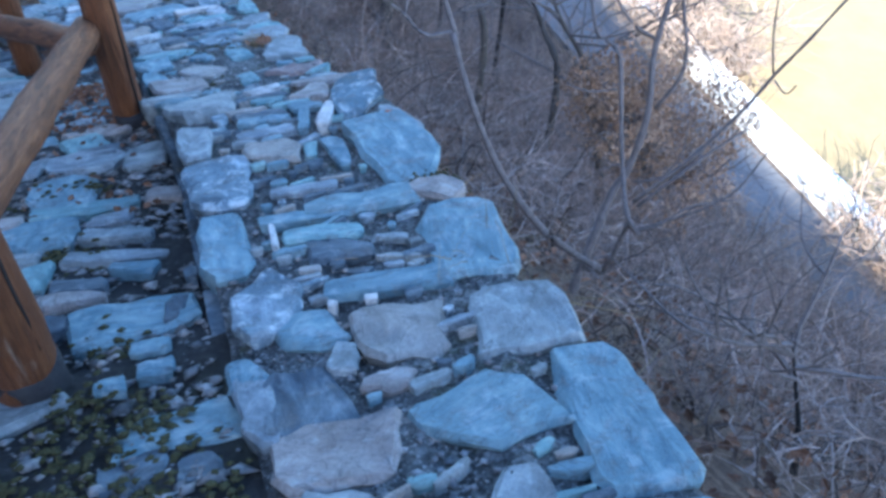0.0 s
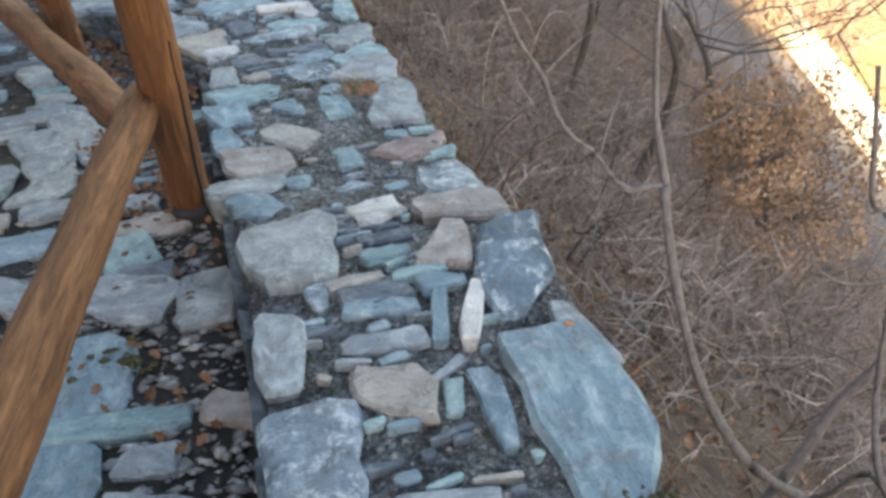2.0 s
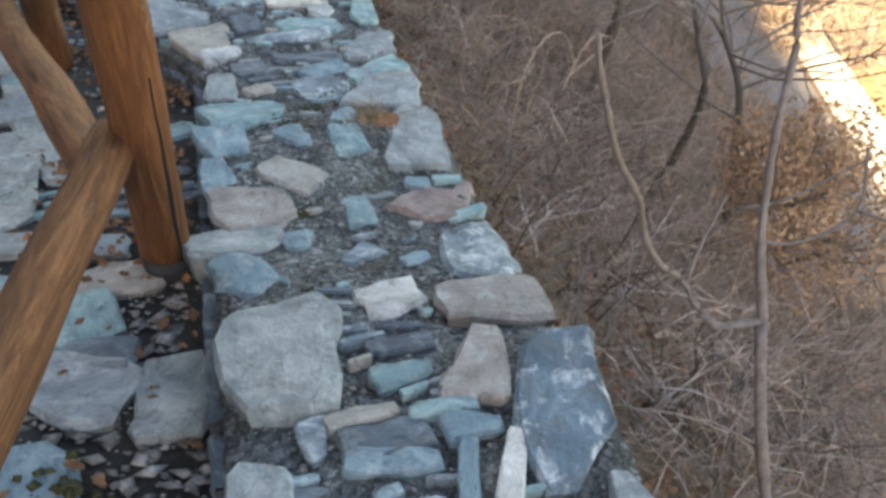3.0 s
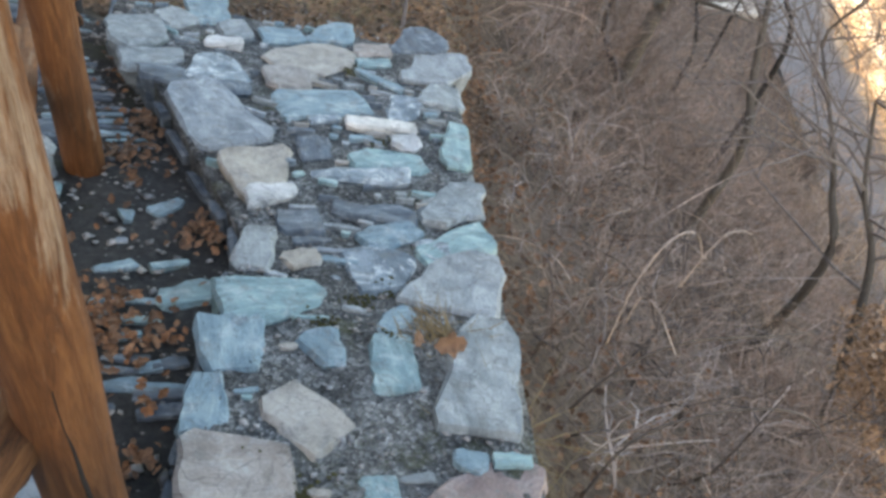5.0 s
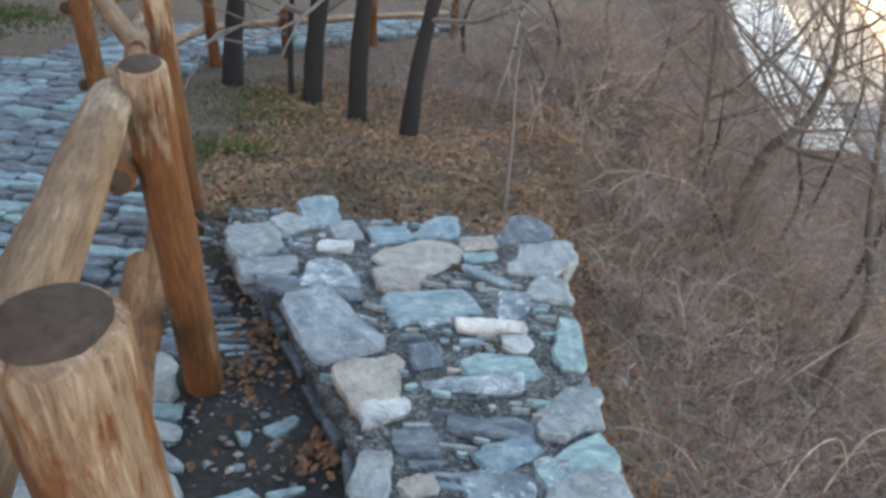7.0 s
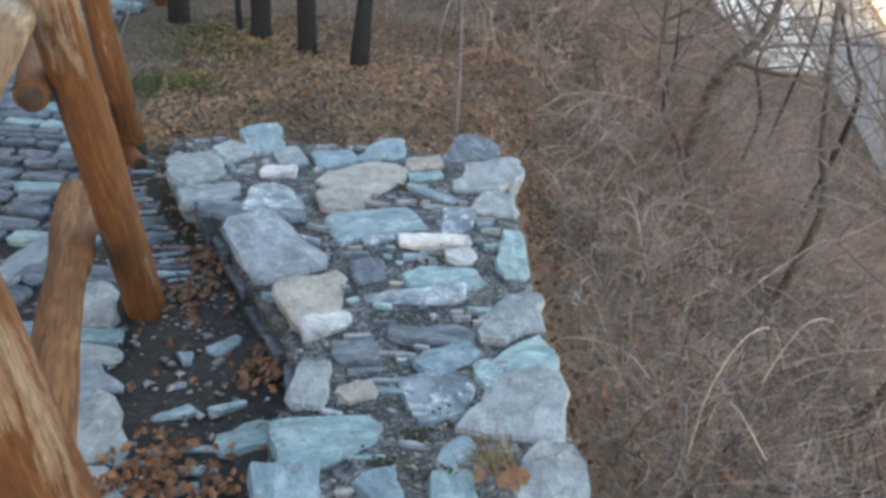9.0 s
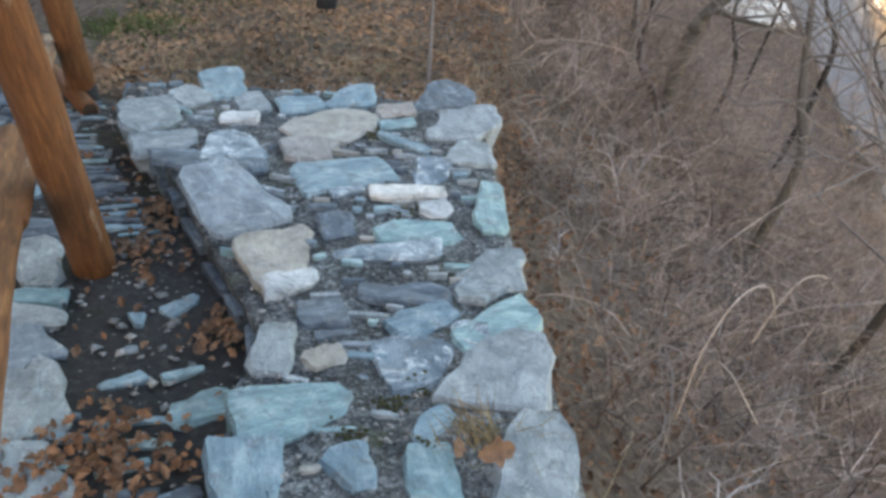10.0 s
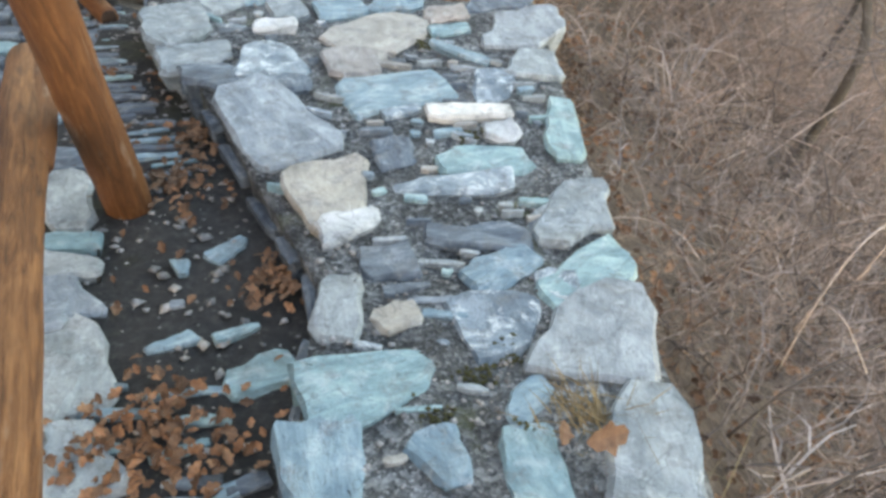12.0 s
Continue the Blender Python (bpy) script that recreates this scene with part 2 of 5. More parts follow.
WHITEWALL = plain("white_render", (0.62, 0.62, 0.6), (0.8, 0.8, 0.78), 3, 0.85)
RUST = plain("rust_orange", (0.3, 0.1, 0.04), (0.5, 0.2, 0.09), 40)


# ---- building helpers ----
def part(name, bm, material, parent=None, label="", smooth=True):
    me = bpy.data.meshes.new(name)
    bm.to_mesh(me)
    bm.free()
    for p in me.polygons:
        p.use_smooth = smooth
    for k in (material if isinstance(material, tuple) else (material,)):
        me.materials.append(k)
    ob = new(name, me)
    ob.parent = parent
    return tagged(ob, label)


def mesh_of(name, verts, faces, material, smooth=False):
    me = bpy.data.meshes.new(name)
    me.from_pydata(verts, [], faces)
    me.polygons.foreach_set("use_smooth", [smooth] * len(me.polygons))
    me.materials.append(material)
    return me


def lerp_at(v, xs, ys):
    return float(np.interp(v, xs, ys))


WALL_Y = (-1.5, 1.12, 1.87, 2.34, 2.62, 3.1, 3.27, 3.93, 4.86, 6.26, 6.5)
WALL_Z = (0.91, 0.051, -0.164, -0.277, -0.36, -0.62, -0.735, -0.94, -1.305, -1.77, -1.85)
LEFT_Y, LEFT_X = (-1.5, 2.4, 3.7, 4.45, 5.36, 6.1, 6.72), (0.0, -0.02, -0.1, -0.13, -0.6, -1.05, -1.15)
RIGHT_Y, RIGHT_X = (-1.5, 1.2, 2.4, 3.7, 4.7, 6.72), (0.68, 0.72, 0.78, 0.76, 0.72, 0.65)


def wall_top(y):
    return lerp_at(y, WALL_Y, WALL_Z)


def path_z(y):
    return 0.37 - 0.385 * y


def left_x(y):
    return lerp_at(y, LEFT_Y, LEFT_X)


def right_x(y):
    return lerp_at(y, RIGHT_Y, RIGHT_X)


FLOOR = -14.0


def terrain(x, y):
    """Height of the ground: path shelf, unseen hill added above it to block the sun, steep slope under the wall, flat
    valley.
    """
    z = path_z(max(y, -2))
    if y > 21:
        z = path_z(21) - 0.25 * (y - 21)
    edge = 0.72 + 0.25 * max(0.0, y - 8) - 0.28 * max(0.0, y - 14)
    if x > edge:
        d = x - edge
        z -= min(0.35, d * 1.5) + 0.85 * d
    start = -3.6 - 0.55 * max(0.0, min(y, 14) - 5)
    if x < start:
        d = start - x
        z += 0.35 * min(d, 3) + 1.75 * max(0.0, d - 3)
        # Ridge heights set where the added hill's shadow ends on the valley floor.
        z = min(z, lerp_at(y, (-46, -42, -39, -36, 0, 60), (36.5, 30.6, 29.8, 28.6, 26, 24)))
    z += 0.25 * noise.noise(Vector((x * 0.35, y * 0.35, 0))) * min(1.0, max(0.0, x - 1.2)) + 0.04 * noise.noise(Vector((x * 1.7, y * 1.7, 3)))
    return max(z, FLOOR + 0.15 * noise.noise(Vector((x * 0.2, y * 0.2, 5))))


def spaced(*runs):
    out = []
    for a, b, s in runs:
        out += list(np.arange(a, b, s))
    return out + [runs[-1][1]]


def build_ground():
    xs = spaced((-300, -40, 20), (-40, -8, 2), (-8, -3, 0.5), (-3, 4, 0.12), (4, 24, 0.5), (24, 60, 4), (60, 600, 60))
    ys = spaced((-300, -80, 20), (-80, -20, 2), (-20, -2, 1), (-2, 12, 0.14), (12, 45, 0.6), (45, 100, 5), (100, 700, 60))
    verts = [(x, y, terrain(x, y)) for y in ys for x in xs]
    w = len(xs)
    faces = [(j * w + i, j * w + i + 1, (j + 1) * w + i + 1, (j + 1) * w + i) for j in range(len(ys) - 1) for i in range(w - 1)]
    ob = new("ground", mesh_of("ground", verts, faces, HILLSIDE, True))
    tagged(ob, "brown leaf-strewn hillside falling steeply to the valley floor", "ground", kind="structure")


build_ground()


def strip(name, rows, material, label, category, thick=0.1):
    """A ribbon along rows of (x0, x1, y, z0, z1) with a skirt below."""
    verts, faces = [], []
    for x0, x1, y, z0, z1 in rows:
        verts += [(x0, y, z0 - thick), (x0, y, z0), (x1, y, z1), (x1, y, z1 - thick)]
    for i in range(len(rows) - 1):
        a, b = 4 * i, 4 * i + 4
        faces += [(a + k, a + k + 1, b + k + 1, b + k) for k in range(3)]
    e = 4 * (len(rows) - 1)
    faces += [(0, 3, 2, 1), (e, e + 1, e + 2, e + 3)]
    ob = new(name, mesh_of(name, verts, faces, material))
    return tagged(ob, label, category, kind="structure")


strip("road", [(13.0, 15.9, y, FLOOR + 0.22, FLOOR + 0.22) for y in (-60, 0, 30, 90)], ROADGREY, "pale grey road along the shaded valley floor", "road", 0.3)
# Strip added for the bright river glare, painted as pale ground.
strip("riverbank", [(10.2 + 0.5 * (y < 30), 12.9, y, FLOOR + 0.2, FLOOR + 0.2) for y in (27.0, 31, 40, 90)], BANKGLARE, "pale bank in full sun, its colour standing for the river's glare", "gravel bank", 0.3)
strip("field", [(17.4, 400, y, FLOOR + 0.2, FLOOR + 0.2) for y in (-150, 0, 30, 400)], FIELD, "sunlit dry grass field on the valley floor", "field", 0.3)
strip("kerb", [(16.3, 16.9, y, FLOOR + 0.75, FLOOR + 0.75) for y in (-40, 0, 30, 90)], WHITEWALL, "white roadside wall in full sun", "roadside wall", 0.9)


def thing(name, at, label, category, group="", kind=""):
    e = new(name)
    e.empty_display_size = 0.1
    e.location = at
    return tagged(e, label, category, group, kind)


def settle(ob, m):
    """Put a part at the world pose m, under a parent that is not turned."""
    up, shift = ob.parent, Vector((0, 0, 0))
    while up is not None:
        shift += up.matrix_basis.translation
        if up.matrix_basis.to_3x3() != Matrix.Identity(3):
            m = (up.matrix_basis if up.parent is None else up.parent.matrix_basis @ up.matrix_basis).inverted() @ m
            shift = Vector((0, 0, 0))
            break
        up = up.parent
    ob.matrix_basis = Matrix.Translation(-shift) @ m
    return ob


# ---- parapet wall ----
def build_wall():
    ys = np.arange(-1.5, 6.46, 0.06)
    cols, verts, faces = 15, [], []
    for y in ys:
        a, b, z = left_x(y), right_x(y), wall_top(y)
        row = [(a + 0.035, y, path_z(y) - 0.4), (a + 0.02, y, z - 0.09)]
        for i in range(cols):
            f = i / (cols - 1)
            e = 0.024 if i in (0, cols - 1) else 0.006 + 0.012 * (y > 4.5 or y < 2.9)
            row.append((a + 0.02 + (b - a - 0.04) * f, y, z - e + 0.018 * noise.noise(Vector((f * 7, y * 8, 1))) + 0.008 * noise.noise(Vector((f * 25, y * 30, 4)))))
        row += [(b - 0.02, y, z - 0.12), (b + 0.1, y, z - 1.6)]
        for i, (x, yy, zz) in enumerate(row):
            if i in (0, 1, len(row) - 2):
                x += 0.03 * noise.noise(Vector((y * 9, i, 7)))
            verts.append((x, yy, zz))
    w = cols + 4
    for j in range(len(ys) - 1):
        faces += [(j * w + i, j * w + i + 1, (j + 1) * w + i + 1, (j + 1) * w + i) for i in range(w - 1)]
    e = (len(ys) - 1) * w
    faces += [tuple(range(w - 1, -1, -1)), tuple(range(e, e + w))]
    ob = new("wall_parapet", mesh_of("wall_parapet", verts, faces, MORTAR, True))
    return tagged(ob, "low parapet wall of blue-grey stones in gravelly mortar, stepping downhill", "stone wall", kind="structure")


wall = build_wall()


def build_path():
    ys = np.arange(-1.5, 8.5, 0.07)
    verts, faces, cols = [], [], 36
    for y in ys:
        for i in range(cols):
            x = -3.6 + (left_x(min(y, 6.7)) + 0.06 + 3.6) * i / (cols - 1) if y < 6.46 else -3.6 + (lerp_at(y, (6.46, 6.7, 8.1, 8.5), (-1.05, -1.5, -2.6, -2.75)) + 3.6) * i / (cols - 1)
            verts.append((x, y, path_z(y) + 0.05 + 0.025 * noise.noise(Vector((x * 5, y * 5, 2))) + 0.012 * noise.noise(Vector((x * 16, y * 16, 8)))))
    for j in range(len(ys) - 1):
        faces += [(j * cols + i, j * cols + i + 1, (j + 1) * cols + i + 1, (j + 1) * cols + i) for i in range(cols - 1)]
    ob = new("path", mesh_of("path", verts, faces, SOIL, True))
    return tagged(ob, "sloping footpath of rough stones bedded in dark earth", "footpath", kind="structure")


path = build_path()


# ---- log fence ----
def log_mesh(length, r0, r1, seed, tip=0.012, rings=26, sides=22):
    """A log along local z from 0, slightly crooked, its ends chamfered; faces 1: the cut ends."""
    bm = bmesh.new()
    prof = [(0, r0 - tip), (tip, r0)] + [(tip + (length - 2 * tip) * k / rings, r0 + (r1 - r0) * k / rings) for k in range(1, rings)] + [(length - tip, r1), (length, r1 - tip)]
    loops = []
    for z, r in prof:
        ox = 0.011 * noise.noise(Vector((z * 2.2, seed, 0)))
        oy = 0.011 * noise.noise(Vector((z * 2.2, seed, 9)))
        loop = []
        for k in range(sides):
            a = 2 * math.pi * k / sides
            rr = r * (1 + 0.06 * noise.noise(Vector((math.cos(a) * 1.4, math.sin(a) * 1.4, z * 3.5 + seed))) + 0.03 * noise.noise(Vector((math.cos(a) * 3, math.sin(a) * 3, z * 11 + seed))))
            loop.append(bm.verts.new((ox + rr * math.cos(a), oy + rr * math.sin(a), z)))
        loops.append(loop)
    for p, q in zip(loops, loops[1:]):
        for k in range(sides):
            bm.faces.new((p[k], p[(k + 1) % sides], q[(k + 1) % sides], q[k]))
    for loop, flip in ((loops[0], True), (loops[-1], False)):
        f = bm.faces.new(loop[::-1] if flip else loop)
        f.material_index = 1
    return bm


def log(name, parent, a, b, r0, r1, seed, material, label=""):
    a, b = Vector(a), Vector(b)
    ob = part(name, log_mesh((b - a).length, r0, r1, seed), (material, ENDGRAIN), parent, label)
    turn = (b - a).to_track_quat("Z", "Y").to_matrix().to_4x4()
    return settle(ob, Matrix.Translation(a) @ turn @ pose(0, 0, 0, 0, 0, seed * 47))


def crack(parent, at, angle, r, z0, z1):
    """A drying crack down the side of a post: a thin dark wedge standing a hair proud."""
    bm = bmesh.new()
    cuts = 12
    rows = []
    for k in range(cuts + 1):
        f = k / cuts
        w = 0.0035 * math.sin(math.pi * min(1, f * 1.1 + 0.08)) + 0.0007
        a = angle + 0.1 * noise.noise(Vector((f * 5, angle, 3)))
        z = z0 + (z1 - z0) * f
        rows.append([bm.verts.new(((r + e) * math.cos(a + s * w / r), (r + e) * math.sin(a + s * w / r), z)) for s, e in ((-1, -0.004), (-1, 0.0028), (1, 0.0028), (1, -0.004))])
    for p, q in zip(rows, rows[1:]):
        for k in range(3):
            bm.faces.new((p[k], p[k + 1], q[k + 1], q[k]))
    return settle(part("crack", bm, CRACK, parent, "dark drying crack"), Matrix.Translation(at))


def post(parent, x, y, base, top, r, seed, tar=0.1, cracks=(), lean=(0.0, 0.0)):
    p = log("post", parent, (x, y, base - 0.3), (x + lean[0], y + lean[1], top), r * 1.03, r * 0.97, seed, ORANGE)
    if tar:
        bm = log_mesh(tar + 0.12, r * 1.09, r * 1.07, seed + 3, 0.006, 4)
        settle(part("tarred_foot", bm, TAR, p, "black tarred post foot"), Matrix.Translation((x, y, base - 0.12)))
    for ang, z0, z1 in cracks:
        crack(p, (x, y, 0), ang, r * 1.01, z0, z1)
    return p


fence = thing("log_fence", (-0.18, 3.31, -0.9), "orange-stained round log fence with two sloping rails between path and wall", "fence")
post(fence, -0.42, 1.31, -0.16, 1.28, 0.071, 1, 0.19, ((-0.6, 0.1, 0.7),))
post(fence, -0.18, 3.32, -0.92, 0.495, 0.068, 2, 0.15, ((-0.85, -0.75, -0.1),), (-0.02, 0.08))
post(fence, -0.742, 4.885, -1.55, -0.11, 0.07, 5, 0.0, (), (-0.016, -0.01))
post(fence, -1.43, 6.62, -2.2, -0.72, 0.07, 7, 0.16)
log("lower_rail", fence, (-0.56, 0.55, 0.60), (-0.25, 3.38, -0.38), 0.06, 0.057, 11, BROWN)
log("lower_rail", fence, (-0.27, 3.25, -0.37), (-1.1, 5.28, -1.245), 0.061, 0.057, 13, BROWN)
log("lower_rail", fence, (-0.8, 4.63, -0.97), (-1.6, 6.75, -1.88), 0.043, 0.048, 17, ORANGE)
log("upper_rail", fence, (-0.3, 3.2, 0.3), (-0.85, 4.86, -0.22), 0.062, 0.06, 19, PALE)
log("upper_rail", fence, (-0.82, 4.74, -0.41), (-1.6, 6.8, -1.0), 0.046, 0.05, 23, ORANGE)
log("upper_rail", fence, (-1.33, 6.12, -0.77), (-2.6, 8.1, -1.25), 0.045, 0.048, 29, PALE)


log("lower_rail", fence, (-1.3, 6.36, -2.0), (-2.62, 8.15, -2.66), 0.048, 0.05, 31, ORANGE)


# ---- brush, trees ----
def tube(verts, faces, pts, radii, sides=3):
    """Add a tapering tube along pts to plain lists."""
    pts = [Vector(p) for p in pts]
    base = len(verts)
    n = len(pts)
    for i, p in enumerate(pts):
        d = (pts[min(i + 1, n - 1)] - pts[max(i - 1, 0)]).normalized()
        u = d.orthogonal().normalized()
        v = d.cross(u)
        for k in range(sides):
            a = 2 * math.pi * k / sides
            verts.append(p + (u * math.cos(a) + v * math.sin(a)) * radii[i])
    for i in range(n - 1):
        for k in range(sides):
            a, b = base + i * sides + k, base + i * sides + (k + 1) % sides
            faces.append((a, b, b + sides, a + sides))
    faces.append(tuple(range(base, base + sides))[::-1])
    faces.append(tuple(range(base + (n - 1) * sides, base + n * sides)))


def smooth_line(pts, per=5):
    """Points of a Catmull-Rom line through pts."""
    pts = [Vector(p) for p in pts]
    pts = [pts[0] * 2 - pts[1]] + pts + [pts[-1] * 2 - pts[-2]]
    out = []
    for i in range(1, len(pts) - 2):
        a, b, c, d = pts[i - 1:i + 3]
        for k in range(per):
            t = k / per
            out.append(0.5 * (2 * b + (c - a) * t + (2 * a - 5 * b + 4 * c - d) * t * t + (3 * b - a - 3 * c + d) * t ** 3))
    return out + [pts[-2]]


def branch(name, parent, pts, r0, r1, material=None, knots=0.12):
    line = smooth_line(pts)
    n = len(line)
    rng = random.Random(int(1000 * (line[0].x + line[-1].y)))
    radii = [(r0 + (r1 - r0) * i / (n - 1)) * (1 + knots * rng.uniform(-1, 1.6)) for i in range(n)]
    verts, faces = [], []
    tube(verts, faces, [p - parent.location for p in line], radii, 9)
    ob = new(name, mesh_of(name, verts, faces, material or SAPLING, True))
    ob.parent = parent
    return ob


def sprout(verts, faces, rng, at, way, length, r, depth, spread=0.7, sides=4):
    """A crooked limb that forks again and again."""
    pts, p, d = [Vector(at)], Vector(at), Vector(way).normalized()
    for k in range(4):
        d = (d + Vector((rng.gauss(0, 0.16), rng.gauss(0, 0.16), rng.gauss(0.05, 0.14)))).normalized()
        p = p + d * length / 4
        pts.append(p)
    tube(verts, faces, pts, [r * (1 - 0.14 * k) for k in range(5)], sides if depth > 1 else 3)
    if depth:
        for k in range(rng.choice((2, 3, 3))):
            i = rng.choice((2, 3, 4, 4))
            s = Vector((rng.gauss(0, spread), rng.gauss(0, spread), rng.gauss(0.1, spread)))
            sprout(verts, faces, rng, pts[i], d + s, length * rng.uniform(0.55, 0.8), r * rng.uniform(0.45, 0.62), depth - 1, spread, sides)


def tree(pts, r0, r1, label, seed, limbs=7, reach=1.6, depth=3, material=None, group="", taper=0.35):
    """A bare tree: a trunk through pts, and a crown of forking limbs from its upper half."""
    x, y, z = pts[0]
    if z > terrain(x, y) + 0.1:
        pts = [(x - 0.12, y - 0.05, terrain(x, y) - 0.15)] + list(pts)
    t = thing("bare_tree", pts[0], label, "tree", group)
    branch("trunk", t, pts, r0, r1 * taper, material or BARK, 0.06)
    rng = random.Random(seed)
    line = [p - t.location for p in smooth_line(pts)]
    verts, faces = [], []
    for k in range(limbs):
        i = rng.randrange(len(line) // 2, len(line))
        a = rng.uniform(0, 6.28)
        sprout(verts, faces, rng, line[i], (math.cos(a), math.sin(a), rng.uniform(0.1, 0.9)), reach * rng.uniform(0.6, 1.1), max(r1 * 0.5, 0.012), depth)
    ob = new("crown", mesh_of("crown", verts, faces, SAPLING))
    ob.parent = t
    return t


def thicket(name, label, area, count, tall, r, seed, canes=9, material=None, fork=3, bend=0.22, cuts=5):
    """Tangled bare brush: clumps of arching canes with side twigs, over area (x0, x1, y0, y1)."""
    rng = random.Random(seed)
    verts, faces = [], []
    x0, x1, y0, y1 = area
    for c in range(count):
        bx, by = rng.uniform(x0, x1), rng.uniform(y0, y1)
        if bx < 0.98 and by < 6.9 or bx < 0.35 + 0.1 * max(0, by - 9) and by < 10.8 or by > 10 and bx < lerp_at(by, (10.8, 13.3, 15.2, 17.4, 22), (-1.9, -2.1, -1.2, 0.0, 2.5)):
            continue
        if noise.noise(Vector((bx * 0.75, by * 0.75, seed + 3))) < -0.12 and rng.random() < 0.55:
            continue
        h = tall * (0.4 + 0.9 * rng.random() ** 1.5) * max(0.3, 0.8 + 0.95 * noise.noise(Vector((bx * 0.9, by * 0.9, seed)))) * min(1.0, 0.5 + 0.5 * max(0.0, bx - 0.8))
        if by < 4 and bx < 4:
            h = min(h, 0.5 + 0.12 * max(0.0, by - 1.5))
        z = terrain(bx, by) - 0.05
        for k in range(canes):
            a, lean = rng.uniform(0, 6.28), abs(rng.gauss(0.6, 0.4))
            p = Vector((bx + rng.gauss(0, 0.12), by + rng.gauss(0, 0.12), z))
            d = Vector((math.cos(a) * lean + 0.15, math.sin(a) * lean, 1)).normalized()
            curl = Vector((math.cos(a) * 0.12 + rng.gauss(0, bend), math.sin(a) * 0.12 + rng.gauss(0, bend), rng.gauss(-0.12, 0.1)))
            pts = [p]
            for s in range(cuts):
                p = p + d * h / cuts
                pts.append(p)
                d = (d + curl + Vector((rng.gauss(0, 0.16), rng.gauss(0, 0.16), rng.gauss(-0.03, 0.1)))).normalized()
            if min(q.x for q in pts) < 0.86 and by < 7:
                continue
            rr = r * (0.5 + 1.5 * rng.random() ** 2)
            tube(verts, faces, pts, [rr * (1 - 0.75 * s / cuts) for s in range(cuts + 1)])
            for s in range(fork):
                q = pts[rng.randrange(1, cuts)]
                e = Vector((rng.gauss(0, 1), rng.gauss(0, 1), rng.gauss(0.2, 0.7))).normalized() * h * rng.uniform(0.12, 0.38)
                if (q + e).x > 0.86 or by > 7:
                    elbow = q + e * 0.5 + Vector((rng.gauss(0, 0.04), rng.gauss(0, 0.04), 0.03)) * h
                    tube(verts, faces, [q, elbow, q + e] if cuts > 3 else [q, q + e], [rr * 0.55, rr * 0.42, rr * 0.2])
    ob = new(name, mesh_of(name, verts, faces, material or THICKET))
    return tagged(ob, label, "brush", kind="stuff")


thicket("brush_near", "dense tangle of bare brown brush on the slope beside the wall", (0.95, 4.2, -1.0, 11), 640, 1.0, 0.0032, 3, 8)
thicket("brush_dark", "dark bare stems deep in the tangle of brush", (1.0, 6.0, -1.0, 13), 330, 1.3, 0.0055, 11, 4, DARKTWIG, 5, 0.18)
thicket("brush_canes", "long pale arching canes rising out of the brush", (1.1, 5.5, -0.5, 13), 420, 1.3, 0.0058, 4, 3, TWIG, 5, 0.36)
thicket("brush_slope", "bare grey-brown brush covering the steep slope", (3.5, 13.2, -2, 30), 1500, 1.5, 0.0075, 5, 8, cuts=3)
thicket("brush_middle", "bare grey-brown bushes crowding the slope below the trees", (1.5, 8.5, 10, 24), 620, 1.7, 0.0065, 13, 8, cuts=3)
thicket("brush_bank", "tall tan bushes on the bank above the road", (11, 14, 6, 21), 170, 2.4, 0.012, 6, 10, PALEBRUSH, 5, cuts=3)
thicket("brush_below", "leafless bushes among the tree trunks below the wall", (-2.1, 6, 9.5, 26), 1150, 1.5, 0.0055, 7, 8, cuts=3)
thicket("brush_sunlit", "tan sunlit bushes by the valley road", (15.6, 18.2, 6, 11.3), 60, 3.0, 0.017, 9, 14, PALEBRUSH, 5, cuts=3)
thicket("brush_sunlit", "tall tan sunlit bushes along the valley road", (15.6, 18.4, 18.5, 28), 110, 3.4, 0.017, 12, 14, PALEBRUSH, 5, cuts=3)
thicket("brush_bend", "leafless bushes along the far pale bank", (7.5, 10.0, 22, 38), 240, 1.4, 0.011, 10, 9, cuts=3)


def cane(pts, r, label, material):
    """One long bramble stem arching out of the brush."""
    t = thing("bramble_cane", pts[0], label, "bramble", "bramble canes")
    branch("stem", t, pts, r, r * 0.5, material, 0.1)


cane([(1.2, 4.42, -1.5), (1.21, 4.48, -1.2), (1.3, 4.58, -1.07), (1.44, 4.68, -1.13), (1.6, 4.76, -1.43)], 0.0038, "pale bramble cane arching out of the brush", TWIG)
cane([(1.34, 4.62, -1.62), (1.33, 4.6, -1.42), (1.36, 4.52, -1.37), (1.42, 4.47, -1.44), (1.5, 4.45, -1.56)], 0.004, "pale hooked bramble cane in the brush", TWIG)
cane([(1.56, 4.78, -1.55), (1.6, 4.82, -1.4), (1.67, 4.87, -1.3), (1.78, 4.9, -1.32), (1.88, 4.88, -1.45)], 0.004, "pale bramble cane arching out of the brush", TWIG)
cane([(1.2, 4.4, -1.95), (1.35, 4.48, -1.72), (1.62, 4.6, -1.66), (2.04, 4.75, -1.76), (2.4, 4.95, -1.95)], 0.006, "dark leaning branch among the brush", DARKTWIG)
cane([(1.15, 3.95, -1.9), (1.3, 4.1, -1.6), (1.6, 4.2, -1.5), (2.0, 4.3, -1.62), (2.3, 4.3, -1.9)], 0.006, "dark leaning branch among the brush", DARKTWIG)

